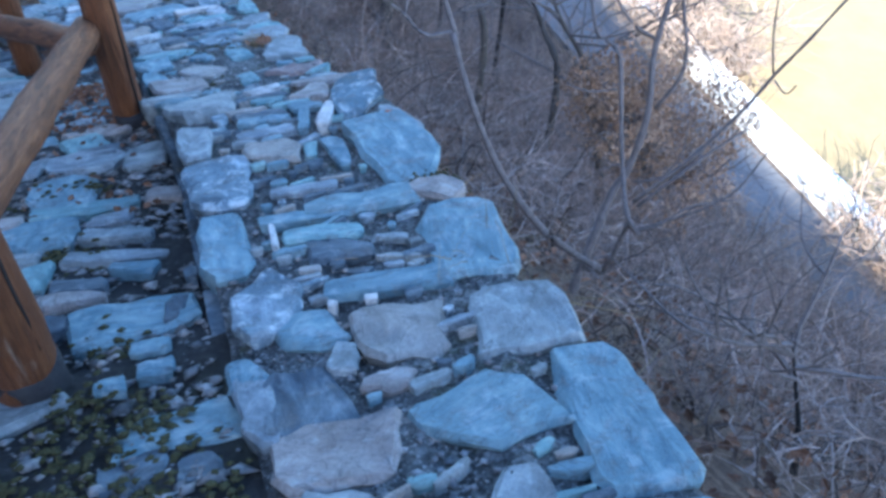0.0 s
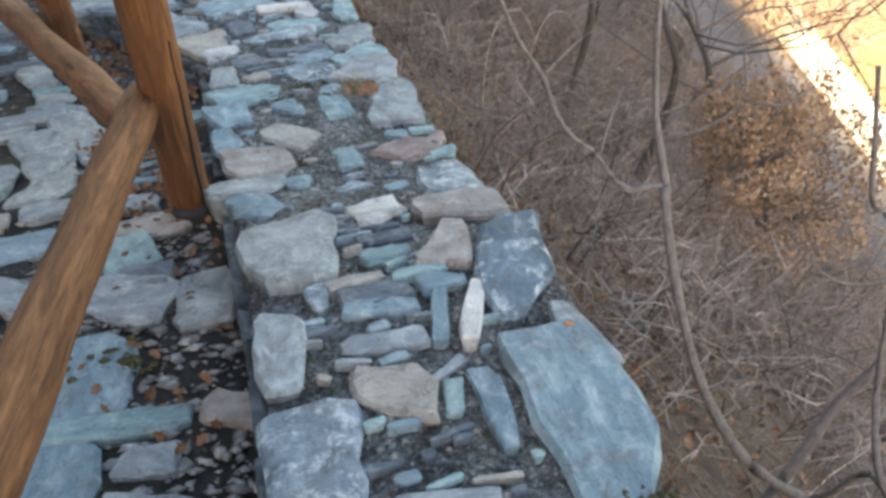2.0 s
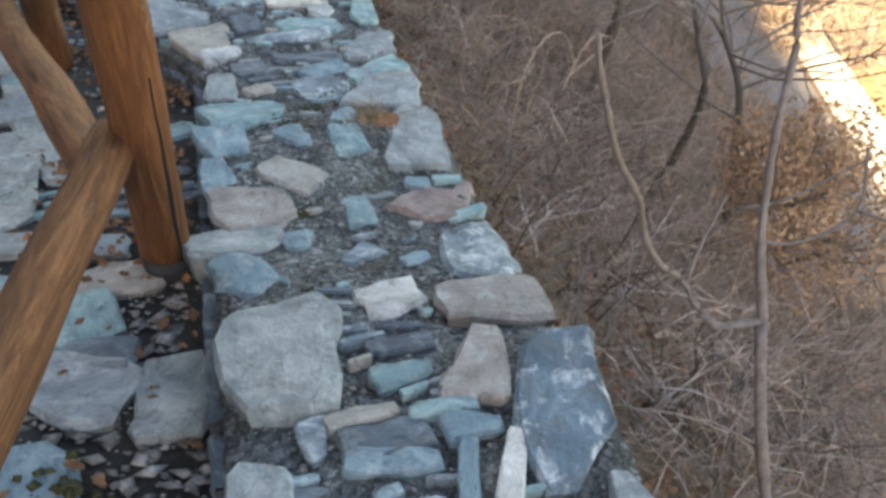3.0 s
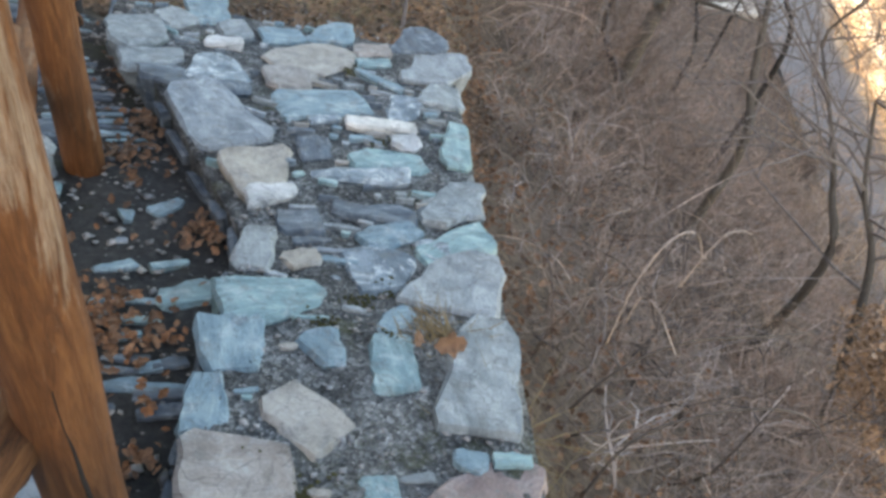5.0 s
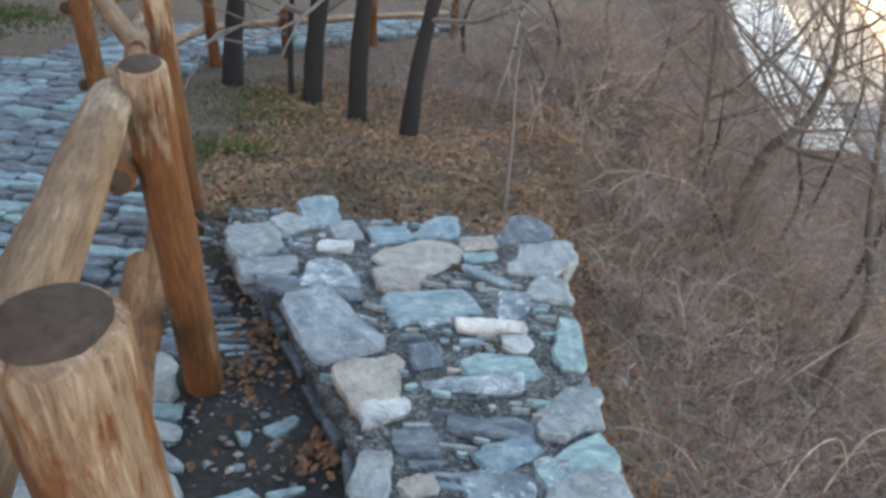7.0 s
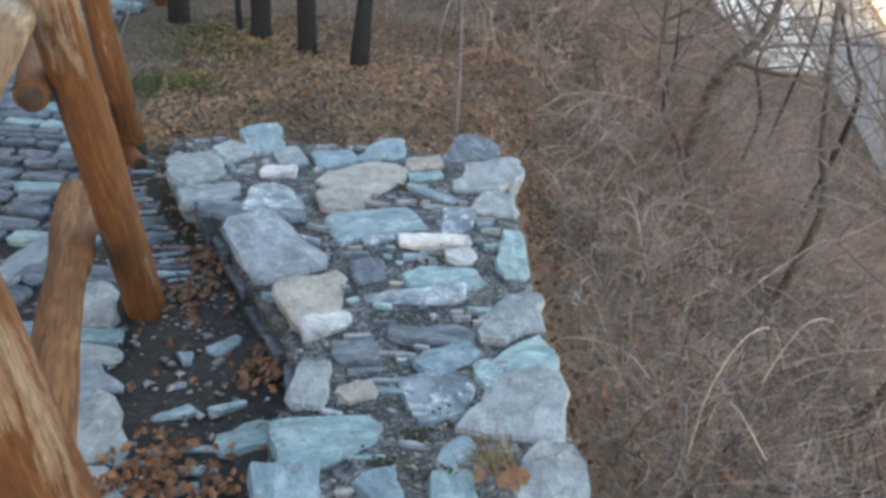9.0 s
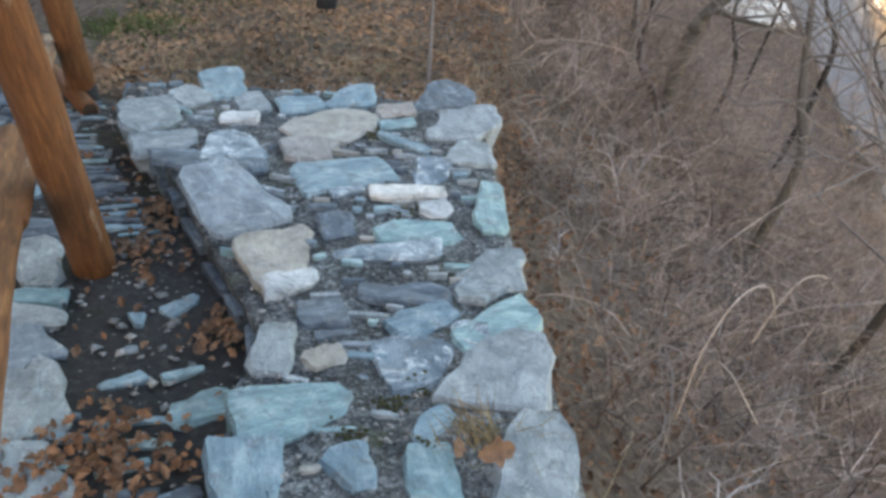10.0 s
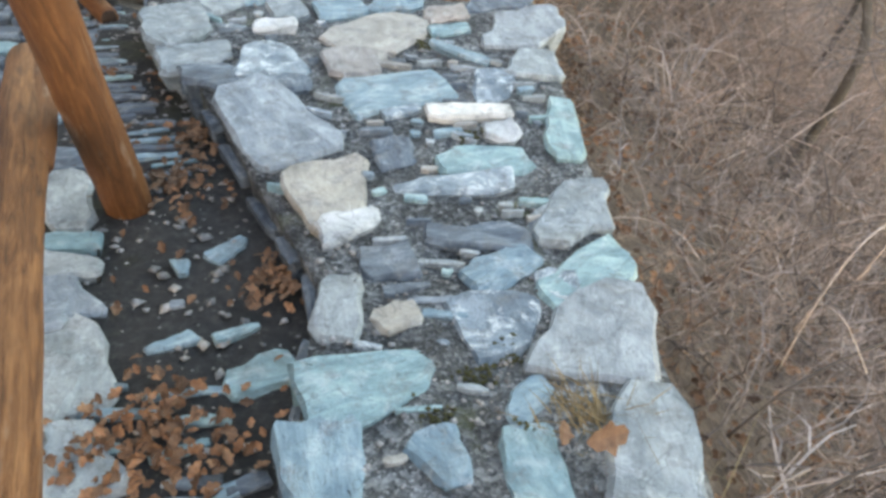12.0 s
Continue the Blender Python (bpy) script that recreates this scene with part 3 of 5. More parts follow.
# sapling growing up past the wall
sapling = thing("sapling", (1.44, 2.05, -1.25), "slender bare grey sapling with forking crooked stems beside the wall", "tree")
branch("trunk", sapling, [(1.44, 2.05, -1.25), (1.48, 2.09, -1.13), (1.55, 2.14, -0.99), (1.65, 2.22, -0.83), (1.73, 2.25, -0.71), (1.80, 2.31, -0.50), (1.85, 2.43, -0.31), (1.93, 2.52, -0.14), (2.03, 2.63, 0.06)], 0.0221, 0.009)
branch("limb", sapling, [(1.51, 2.12, -1.11), (1.56, 2.04, -1.08), (1.42, 2.07, -0.96), (1.27, 2.13, -0.81), (1.14, 2.26, -0.60), (1.07, 2.43, -0.37), (1.05, 2.60, -0.18)], 0.0172, 0.0111)
branch("limb", sapling, [(1.07, 2.60, -0.21), (1.06, 2.65, -0.15), (1.05, 2.71, -0.08), (1.05, 2.77, -0.01), (1.06, 2.87, 0.12), (1.09, 2.97, 0.23), (1.09, 3.01, 0.27), (1.11, 3.14, 0.43), (1.1, 3.3, 0.64), (1.14, 3.42, 0.85)], 0.0111, 0.003)
branch("limb", sapling, [(1.05, 2.61, -0.18), (1.00, 2.61, -0.18), (0.96, 2.61, -0.18), (0.92, 2.64, -0.16), (0.88, 2.68, -0.11), (0.80, 2.66, -0.03), (0.73, 2.65, 0.07), (0.68, 2.65, 0.18), (0.60, 2.63, 0.30), (0.55, 2.62, 0.40), (0.51, 2.62, 0.49), (0.50, 2.63, 0.53)], 0.0082, 0.0037)
branch("limb", sapling, [(1.56, 2.04, -1.08), (1.57, 2.01, -0.97), (1.59, 2.00, -0.83), (1.57, 1.96, -0.74), (1.57, 1.89, -0.73)], 0.0107, 0.0115)
branch("limb", sapling, [(1.57, 1.89, -0.73), (1.55, 1.96, -0.68), (1.59, 2.08, -0.63), (1.62, 2.20, -0.51), (1.66, 2.38, -0.27), (1.63, 2.45, -0.22), (1.60, 2.48, -0.20), (1.60, 2.58, -0.07), (1.61, 2.70, 0.07)], 0.0107, 0.0066)
branch("twig", sapling, [(1.57, 1.90, -0.72), (1.63, 1.86, -0.67), (1.73, 1.84, -0.59), (1.88, 1.78, -0.54)], 0.0049, 0.0033)
branch("limb", sapling, [(1.67, 2.06, -0.76), (1.75, 2.02, -0.63), (1.88, 2.02, -0.53), (2.04, 2.01, -0.42)], 0.0074, 0.0049)
branch("limb", sapling, [(1.87, 2.47, -0.27), (1.78, 2.49, -0.21), (1.72, 2.55, -0.13), (1.69, 2.64, -0.03), (1.69, 2.73, 0.05)], 0.0074, 0.0049)
branch("limb", sapling, [(1.83, 2.31, -0.49), (1.89, 2.29, -0.35), (1.92, 2.33, -0.24), (1.92, 2.42, -0.09), (1.99, 2.58, 0.07)], 0.0082, 0.0057)
branch("twig", sapling, [(1.91, 2.47, -0.19), (1.99, 2.44, -0.13), (2.05, 2.44, -0.04)], 0.0041, 0.0025)
branch("twig", sapling, [(1.73, 2.20, -0.76), (1.81, 2.14, -0.71), (1.89, 2.15, -0.61), (1.92, 2.20, -0.49)], 0.0049, 0.0025)
branch("twig", sapling, [(1.65, 2.34, -0.38), (1.53, 2.35, -0.37), (1.45, 2.39, -0.34), (1.43, 2.42, -0.30)], 0.0041, 0.0025)
branch("twig", sapling, [(1.25, 3.04, -0.35), (1.34, 3.01, -0.29), (1.45, 3.01, -0.19), (1.49, 3.00, -0.13)], 0.0041, 0.0025)
branch("twig", sapling, [(0.89, 2.68, -0.11), (0.92, 2.73, -0.05), (0.96, 2.78, 0.02)], 0.0041, 0.0025)
branch("twig", sapling, [(1.19, 2.87, -0.26), (1.28, 2.84, -0.23), (1.39, 2.86, -0.15), (1.40, 2.95, -0.04)], 0.0049, 0.0033)
branch("twig", sapling, [(1.39, 2.86, -0.15), (1.47, 2.80, -0.13), (1.56, 2.81, -0.08)], 0.0041, 0.0025)
branch("limb", sapling, [(1.66, 2.08, -0.75), (1.84, 2.05, -0.56), (2.00, 2.03, -0.35), (2.08, 2.01, -0.18), (2.14, 1.98, -0.04), (2.21, 1.95, 0.13)], 0.0085, 0.0045)
branch("twig", sapling, [(2.16, 2.10, -0.25), (2.10, 2.10, -0.09), (2.05, 2.09, 0.08)], 0.0042, 0.0028)
branch("twig", sapling, [(2.16, 2.08, -0.27), (2.11, 1.96, -0.24), (2.07, 1.89, -0.15)], 0.0035, 0.0022)
branch("twig", sapling, [(1.57, 1.91, -0.72), (1.69, 1.84, -0.63), (1.83, 1.77, -0.50), (1.93, 1.77, -0.32)], 0.0048, 0.003)

tree([(-2.56, 10.94, -3.93), (-2.62, 11.48, -3.31), (-2.61, 12.21, -2.46)], 0.12, 0.096, "dark bare tree trunk standing on the leafy slope below the wall", 20, 5, 1.4, 2, taper=0.9, group="bare trees on the slope")
tree([(-1.52, 10.25, -3.66), (-1.56, 10.76, -3.06), (-1.53, 11.46, -2.25)], 0.11, 0.08800000000000001, "dark bare tree trunk standing on the leafy slope below the wall", 21, 5, 1.4, 2, taper=0.9, group="bare trees on the slope")
tree([(-0.98, 9.79, -3.48), (-1.03, 10.33, -2.85), (-1.02, 11.07, -1.99)], 0.1, 0.08000000000000002, "dark bare tree trunk standing on the leafy slope below the wall", 22, 5, 1.4, 2, taper=0.9, group="bare trees on the slope")
tree([(-0.44, 9.27, -3.27), (-0.40, 9.76, -2.70), (-0.25, 10.43, -1.93)], 0.085, 0.068, "dark bare tree trunk standing on the leafy slope below the wall", 23, 5, 1.4, 2, taper=0.9, group="bare trees on the slope")
tree([(-1.80, 10.56, -3.78), (-1.89, 11.03, -3.23), (-1.94, 11.66, -2.49)], 0.035, 0.028000000000000004, "dark bare tree trunk standing on the leafy slope below the wall", 24, 5, 1.4, 2, taper=0.9, group="bare trees on the slope")
tree([(3.47, 11.24, -4.60), (3.63, 11.47, -4.34), (3.98, 11.59, -3.89), (4.13, 11.90, -3.23), (4.05, 12.41, -2.32)], 0.11, 0.05, "bare leafless tree with forking limbs on the steep slope", 31, 16, 2.2, 4, BARKGREY, group="bare trees on the slope")
tree([(3.58, 11.43, -4.39), (3.99, 11.21, -4.18), (4.50, 10.96, -4.17)], 0.06, 0.035, "fallen grey limb caught in the brush on the slope", 32, 3, 1.0, 2, BARKGREY, group="bare trees on the slope")
tree([(4.20, 9.23, -4.65), (4.13, 9.63, -4.02), (4.08, 9.99, -3.45), (4.07, 10.48, -2.73), (4.04, 10.76, -2.10)], 0.06, 0.03, "bare leafless tree with forking limbs on the steep slope", 33, 16, 1.5, 4, BARKGREY, group="bare trees on the slope")
tree([(3.34, 12.85, -5.81), (3.36, 13.62, -4.60), (3.25, 14.36, -3.28)], 0.09, 0.05, "bare leafless tree with forking limbs on the steep slope", 34, 16, 2.4, 4, BARKGREY, group="bare trees on the slope")
tree([(1.75, 12.72, -5.95), (1.29, 13.20, -5.09), (0.67, 13.60, -4.16)], 0.05, 0.03, "bare leafless tree with forking limbs on the steep slope", 35, 5, 1.6, 3, BARKGREY, group="bare trees on the slope")
tree([(4.47, 6.26, -4.97), (4.55, 6.74, -4.39), (4.56, 7.22, -3.82), (4.37, 7.60, -3.41), (4.24, 8.00, -2.82)], 0.06, 0.035, "bare leafless tree with forking limbs on the steep slope", 36, 16, 1.6, 4, BARKGREY, group="bare trees on the slope")
tree([(4.31, 7.31, -4.13), (4.29, 7.78, -3.68), (4.19, 8.11, -3.34), (3.98, 8.66, -2.86)], 0.05, 0.03, "bare leafless tree with forking limbs on the steep slope", 37, 9, 1.5, 4, BARKGREY, group="bare trees on the slope")
tree([(0.42, 7.40, -2.56), (0.42, 7.78, -2.11), (0.41, 8.16, -1.67), (0.51, 8.37, -1.43)], 0.014, 0.006, "thin pale sapling at the end of the wall", 38, 3, 0.5, 2, SAPLING, group="bare trees on the slope")
tree([(3.31, 15.46, -7.37), (3.11, 15.93, -6.51), (3.28, 16.29, -5.79), (3.38, 16.84, -4.99)], 0.054, 0.018, "bare leafless tree with forking limbs on the steep slope", 50, 9, 2.2, 4, group="bare trees on the slope")
tree([(5.21, 13.57, -6.50), (5.04, 13.96, -5.74), (5.20, 14.25, -5.10), (4.59, 14.67, -4.46)], 0.044, 0.018, "bare leafless tree with forking limbs on the steep slope", 51, 9, 2.2, 4, group="bare trees on the slope")
tree([(7.25, 17.15, -6.94), (7.16, 17.67, -6.03), (7.06, 18.03, -5.31), (7.32, 18.64, -4.45)], 0.037, 0.018, "bare leafless tree with forking limbs on the steep slope", 52, 9, 2.2, 4, group="bare trees on the slope")
tree([(2.90, 17.89, -7.60), (2.61, 18.44, -6.67), (2.52, 18.83, -5.90), (2.78, 19.48, -4.99)], 0.046, 0.018, "bare leafless tree with forking limbs on the steep slope", 53, 9, 2.2, 4, group="bare trees on the slope")
tree([(3.54, 11.52, -5.81), (3.14, 11.81, -5.17), (3.19, 12.03, -4.61), (3.19, 12.41, -4.02)], 0.053, 0.018, "bare leafless tree with forking limbs on the steep slope", 54, 9, 2.2, 4, group="bare trees on the slope")
tree([(1.45, 15.36, -5.95), (1.36, 15.78, -5.15), (1.10, 16.05, -4.52), (1.57, 16.59, -3.75)], 0.038, 0.018, "bare leafless tree with forking limbs on the steep slope", 55, 9, 2.2, 4, group="bare trees on the slope")
tree([(6.17, 12.86, -5.80), (5.95, 13.20, -5.10), (5.68, 13.42, -4.53), (5.52, 13.83, -3.91)], 0.052, 0.018, "bare leafless tree with forking limbs on the steep slope", 56, 9, 2.2, 4, group="bare trees on the slope")
tree([(0.18, 14.21, -5.75), (-0.13, 14.57, -5.02), (-0.08, 14.83, -4.41), (0.47, 15.33, -3.67)], 0.052, 0.018, "bare leafless tree with forking limbs on the steep slope", 57, 9, 2.2, 4, group="bare trees on the slope")
tree([(1.93, 1.02, -1.49), (1.99, 1.17, -1.26), (1.99, 1.27, -1.10), (1.99, 1.40, -0.91)], 0.016, 0.01, "dark twiggy shrub rooted in the brush below the wall", 71, 7, 0.55, 3, group="bare trees on the slope")


# far part of the log fence, where the path bends
far_fence = thing("log_fence", (-3.07, 11.94, -4.2), "dark round-log fence beyond the bend of the path", "fence")
for i, (x, y) in enumerate(((-2.62, 8.15), (-3.07, 11.94), (-2.51, 13.27), (-1.6, 15.2), (-0.4, 17.4))):
    log("post", far_fence, (x, y, path_z(y) - 0.3), (x, y, path_z(y) + 1.45), 0.07, 0.066, 41 + i, ORANGE)
for i, (a, b) in enumerate((((-2.62, 8.15), (-3.07, 11.94)), ((-3.07, 11.94), (-2.51, 13.27)), ((-2.51, 13.27), (-1.6, 15.2)), ((-1.6, 15.2), (-0.4, 17.4)))):
    for h in (0.5, 1.1):
        log("rail", far_fence, (a[0] - 0.1, a[1], path_z(a[1]) + h), (b[0] - 0.1, b[1], path_z(b[1]) + h), 0.055, 0.05, 51 + i + 10 * h, PALE)

# ---- stones ----
LAID, BEDDED = [], []


def stone_mesh(name, rng, length, width, taper, skew, cut, top, bottom):
    """A split slab: corners broken off unevenly, ragged edges, a nearly flat top with low ledges, undercut sides."""
    corners = []
    for sx, sy in ((1, 1), (-1, 1), (-1, -1), (1, -1)):
        c = min(0.8, cut * rng.choice((0.3, 0.55, 0.9, 1.3, 1.8)))
        a, b = (sx * (0.5 - c * 0.5), sy * 0.5), (sx * 0.5, sy * (0.5 - c * 0.5 * rng.uniform(0.6, 1.4)))
        corners += [b, a] if sx * sy > 0 else [a, b]
    edge = min(length, width)
    base = [Vector((u * length, width * (v * (1 + taper * u / 0.72) + skew * u / 0.72))) for u, v in corners]
    around = sum((base[i] - base[i - 1]).length for i in range(8))
    line = []
    for i, p in enumerate(base):
        q = base[(i + 1) % 8]
        k = max(1, round((q - p).length / max(0.012, around / 15)))
        line += [p + (q - p) * j / k for j in range(k)]
    n, s = len(line), rng.uniform(0, 90)
    soft = [(line[i - 1] + line[i] * 14 + line[(i + 1) % n]) / 16 for i in range(n)]
    pts, outs = [], []
    for i, p in enumerate(soft):
        d = soft[(i + 1) % n] - soft[i - 1]
        out = Vector((d.y, -d.x)).normalized()
        k = p / max(edge, 0.02)
        ragged = 0.1 * noise.noise(Vector((k.x * 1.3, k.y * 1.3, s))) + 0.085 * noise.noise(Vector((k.x * 4, k.y * 4, s + 7)))
        pts.append(p + out * edge * ragged)
        outs.append(out)
    bev = min(0.009, 0.07 * edge)
    tilt = rng.uniform(-0.05, 0.05), rng.uniform(-0.05, 0.05)
    ledge, turn = min(0.012, 0.06 * edge), rng.uniform(0, 3.14)

    def height(x, y):
        kx, ky = x / max(edge, 0.02), y / max(edge, 0.02)
        step = noise.noise(Vector((kx * math.cos(turn) * 1.5 + ky * math.sin(turn) * 1.5, s, 2)))
        return top + tilt[0] * x + tilt[1] * y + 0.05 * edge * noise.noise(Vector((kx * 1.2, ky * 1.2, s + 3))) - (ledge if step > 0.18 else 0.0)

    verts, faces = [], []
    for p, out in zip(pts, outs):
        q = p - out * min(0.3 * (top - bottom), 0.3 * edge)
        verts.append((q.x, q.y, bottom))
    for inset, drop in ((0.0, bev * 1.7), (bev, 0.0)):
        for p, out in zip(pts, outs):
            q = p - out * inset * rng.uniform(0.4, 1.9)
            verts.append((q.x, q.y, height(q.x, q.y) - drop * rng.uniform(0.6, 1.4)))
    for share in (0.68, 0.34):
        for p in pts:
            q = p * share
            verts.append((q.x, q.y, height(q.x, q.y)))
    verts.append((0, 0, height(0, 0)))
    for j in range(4):
        for k in range(n):
            m = (k + 1) % n
            faces.append((j * n + k, j * n + m, (j + 1) * n + m, (j + 1) * n + k))
    faces += [(4 * n + k, 4 * n + (k + 1) % n, 5 * n) for k in range(n)]
    return verts, faces


def chipped(me):
    me.set_sharp_from_angle(angle=radians(38))
    return me


def on_slope(x, y, z, ang, slope=0.37):
    e2 = Vector((0, 1, -slope)).normalized()
    m = Matrix(((1, 0, 0, x), (0, e2.y, -e2.z, y), (0, e2.z, e2.y, z), (0, 0, 0, 1)))
    return m @ pose(0, 0, 0, 0, 0, ang)


def stone(parent, tone, x, y, length, width, ang, taper, skew, cut, h):
    """One stone bedded in the top of the wall or in the path: place, size, turn, shape and thickness."""
    rng = random.Random(round(x * 1000) * 7919 + round(y * 1000))
    if parent is wall:
        z, top, tip = wall_top(y), 0.14 * h + 0.002, (wall_top(y - 0.14) - wall_top(y + 0.14)) / 0.28
    else:
        z, top, tip = path_z(y), 0.08 if h > 0.055 else 0.06, 0.385
        LAID.append((x, y, 0.5 * length, 0.5 * width))
    if parent is wall:
        BEDDED.append((x, y, 0.5 * length, 0.5 * width, radians(ang)))
    if tone == "white":
        top += 0.01
    verts, faces = stone_mesh("stone", rng, length * (1.01 if parent is wall else 0.98), width * (1.01 if parent is wall else 0.95), taper, skew, cut, top, top - h - 0.06)
    ob = new("stone", chipped(mesh_of("stone", verts, faces, STONE[tone], True)))
    ob.parent = parent
    ob.matrix_basis = on_slope(x, y, z, ang, tip)
    return ob


def join(name, parent, pieces, material, label, category="", smooth=True):
    """Many (verts, faces, pose) made one mesh of kind stuff."""
    verts, faces = [], []
    for v, f, m in pieces:
        n = len(verts)
        verts += [m @ Vector(p) for p in v]
        faces += [tuple(i + n for i in q) for q in f]
    ob = new(name, mesh_of(name, verts, faces, material, smooth))
    ob.parent = parent
    return tagged(ob, label, category, kind="stuff")


PEB = [(1, 0, 0), (-1, 0, 0), (0, 1, 0), (0, -1, 0), (0, 0, 1), (0, 0, -1)]
PEB_F = [(0, 2, 4), (2, 1, 4), (1, 3, 4), (3, 0, 4), (2, 0, 5), (1, 2, 5), (3, 1, 5), (0, 3, 5)]


def gravel():
    rng = random.Random(4)
    bits = []
    for k in range(8500):
        y = rng.uniform(0.0, 6.6)
        x = rng.uniform(left_x(y) + 0.05, right_x(y) - 0.05)
        s = 0.0032 + 0.010 * rng.random() ** 3
        v = [(a * s * rng.uniform(0.7, 1.6), b * s * rng.uniform(0.7, 1.3), c * s * rng.uniform(0.4, 0.9)) for a, b, c in PEB]
        bits.append((v, PEB_F, on_slope(x, y, wall_top(y) - (0.014 if 2.9 < y < 4.5 else 0.024) + 0.012 * rng.random(), rng.uniform(0, 360))))
    join("gravel", wall, bits, GRAVEL, "pale and dark gravel bits in the mortar")
    bits = []
    for k in range(3600):
        y = rng.uniform(0.3, 6.5)
        x = rng.uniform(-1.5, left_x(y))
        s = 0.004 + 0.018 * rng.random() ** 4
        v = [(a * s * rng.uniform(0.7, 2.0), b * s * rng.uniform(0.7, 1.5), c * s * rng.uniform(0.3, 0.7)) for a, b, c in PEB]
        bits.append((v, PEB_F, on_slope(x, y, path_z(y) + 0.055, rng.uniform(0, 360))))
    for k in range(2600):
        y = rng.uniform(0.3, 3.3)
        x = rng.uniform(-0.7, left_x(y) - 0.02)
        s = 0.005 + 0.02 * rng.random() ** 3
        v = [(a * s * rng.uniform(0.7, 2.2), b * s * rng.uniform(0.5, 1.2), c * s * rng.uniform(0.25, 0.6)) for a, b, c in PEB]
        bits.append((v, PEB_F, on_slope(x, y, path_z(y) + 0.058, rng.gauss(0, 35))))
    join("gravel", path, bits, GRAVEL, "slate chips and gravel on dark earth")


GRAVEL = plain("gravel", (0.1, 0.115, 0.125), (0.4, 0.43, 0.45), 30, 0.85, (1, 1, 1), 0.4, 0.004, 0.8)


def leaf_shape(rng, s):
    """A curled, lobed oak leaf: fan on both sides of a bent midrib."""
    v, f = [], []
    curl, fold = rng.uniform(-0.5, 0.7), rng.uniform(0.15, 0.6)
    n = 6
    for k in range(n + 1):
        t = k / n
        w = 0.32 * math.sin(math.pi * min(1, t * 0.95 + 0.03)) * (1.2 if k % 2 else 0.72)
        z = curl * (t - 0.5) ** 2
        for side in (-1, 0, 1):
            v.append((s * (t - 0.5), s * w * side, s * (z + fold * w * abs(side) + 0.08 * rng.random())))
    for k in range(n):
        a = 3 * k
        f += [(a, a + 1, a + 4, a + 3), (a + 1, a + 2, a + 5, a + 4)]
    return v, f


def litter(name, label, count, place, size, seed, material=None):
    rng = random.Random(seed)
    bits = []
    while len(bits) < count:
        spot_at = place(rng)
        if spot_at is None:
            continue
        x, y, z = spot_at
        v, f = leaf_shape(rng, size * rng.uniform(0.6, 1.3))
        bits.append((v, f, pose(x, y, z, rng.gauss(-20, 16), rng.gauss(0, 16), rng.uniform(0, 360))))
    return join(name, None, bits, material or LEAF, label, "leaves", False)


def strip_place(rng):
    """Heaps against the wall and round the post feet, and single leaves between them."""
    if rng.random() < 0.84:
        cx, cy, spread = rng.choice(((-0.43, 3.98, 0.1), (-0.4, 3.92, 0.13), (-0.22, 4.55, 0.05), (-0.66, 5.0, 0.08), (-0.62, 5.3, 0.07), (-0.8, 5.9, 0.1), (-0.95, 6.45, 0.1), (-0.3, 3.45, 0.1)))
        x, y = rng.gauss(cx, spread), rng.gauss(cy, spread)
    else:
        y = rng.uniform(2.2, 6.5)
        x = left_x(y) - 0.03 - 0.5 * rng.random()
    return (x, y, path_z(y) + 0.07 + 0.02 * rng.random()) if 1.5 < y < 6.6 and left_x(y) - 0.62 < x < left_x(y) - 0.02 else None


def slope_place(rng):
    y = 6.75 + 5 * rng.random() ** 1.4
    x = rng.uniform(-1.6 - 0.15 * (y - 6.7), 1.2)
    return x, y, terrain(x, y) + 0.02


def brush_place(rng):
    y = rng.uniform(0, 9)
    x = 0.82 + 2.2 * rng.random() ** 1.6
    return x, y, terrain(x, y) + 0.03 + 0.25 * rng.random() * min(1, x - 0.8)


def blades(name, parent, spots, count, tall, width, material, label, category, seed, kind="", lean=0.8):
    rng = random.Random(seed)
    verts, faces = [], []
    for k in range(count):
        x, y, z, spread = rng.choice(spots)
        p = Vector((rng.gauss(x, spread), rng.gauss(y, spread), z))
        if z is None or spread > 0.12:
            p.z = terrain(p.x, p.y)
        d = Vector((rng.gauss(0, lean), rng.gauss(0, lean), 1)).normalized()
        side = d.orthogonal().normalized() * width
        h = tall * rng.uniform(0.5, 1.2)
        n = len(verts)
        for q, f in ((0, 1), (0.4, 0.85), (0.75, 0.5), (1, 0.08)):
            c = p + d * h * q + Vector((d.x, d.y, -0.9)) * h * 0.35 * q * q
            verts += [c - side * f, c + side * f]
        faces += [(n + 2 * j, n + 2 * j + 1, n + 2 * j + 3, n + 2 * j + 2) for j in range(3)]
    ob = new(name, mesh_of(name, verts, faces, material))
    ob.parent = parent
    return tagged(ob, label, category, kind=kind)


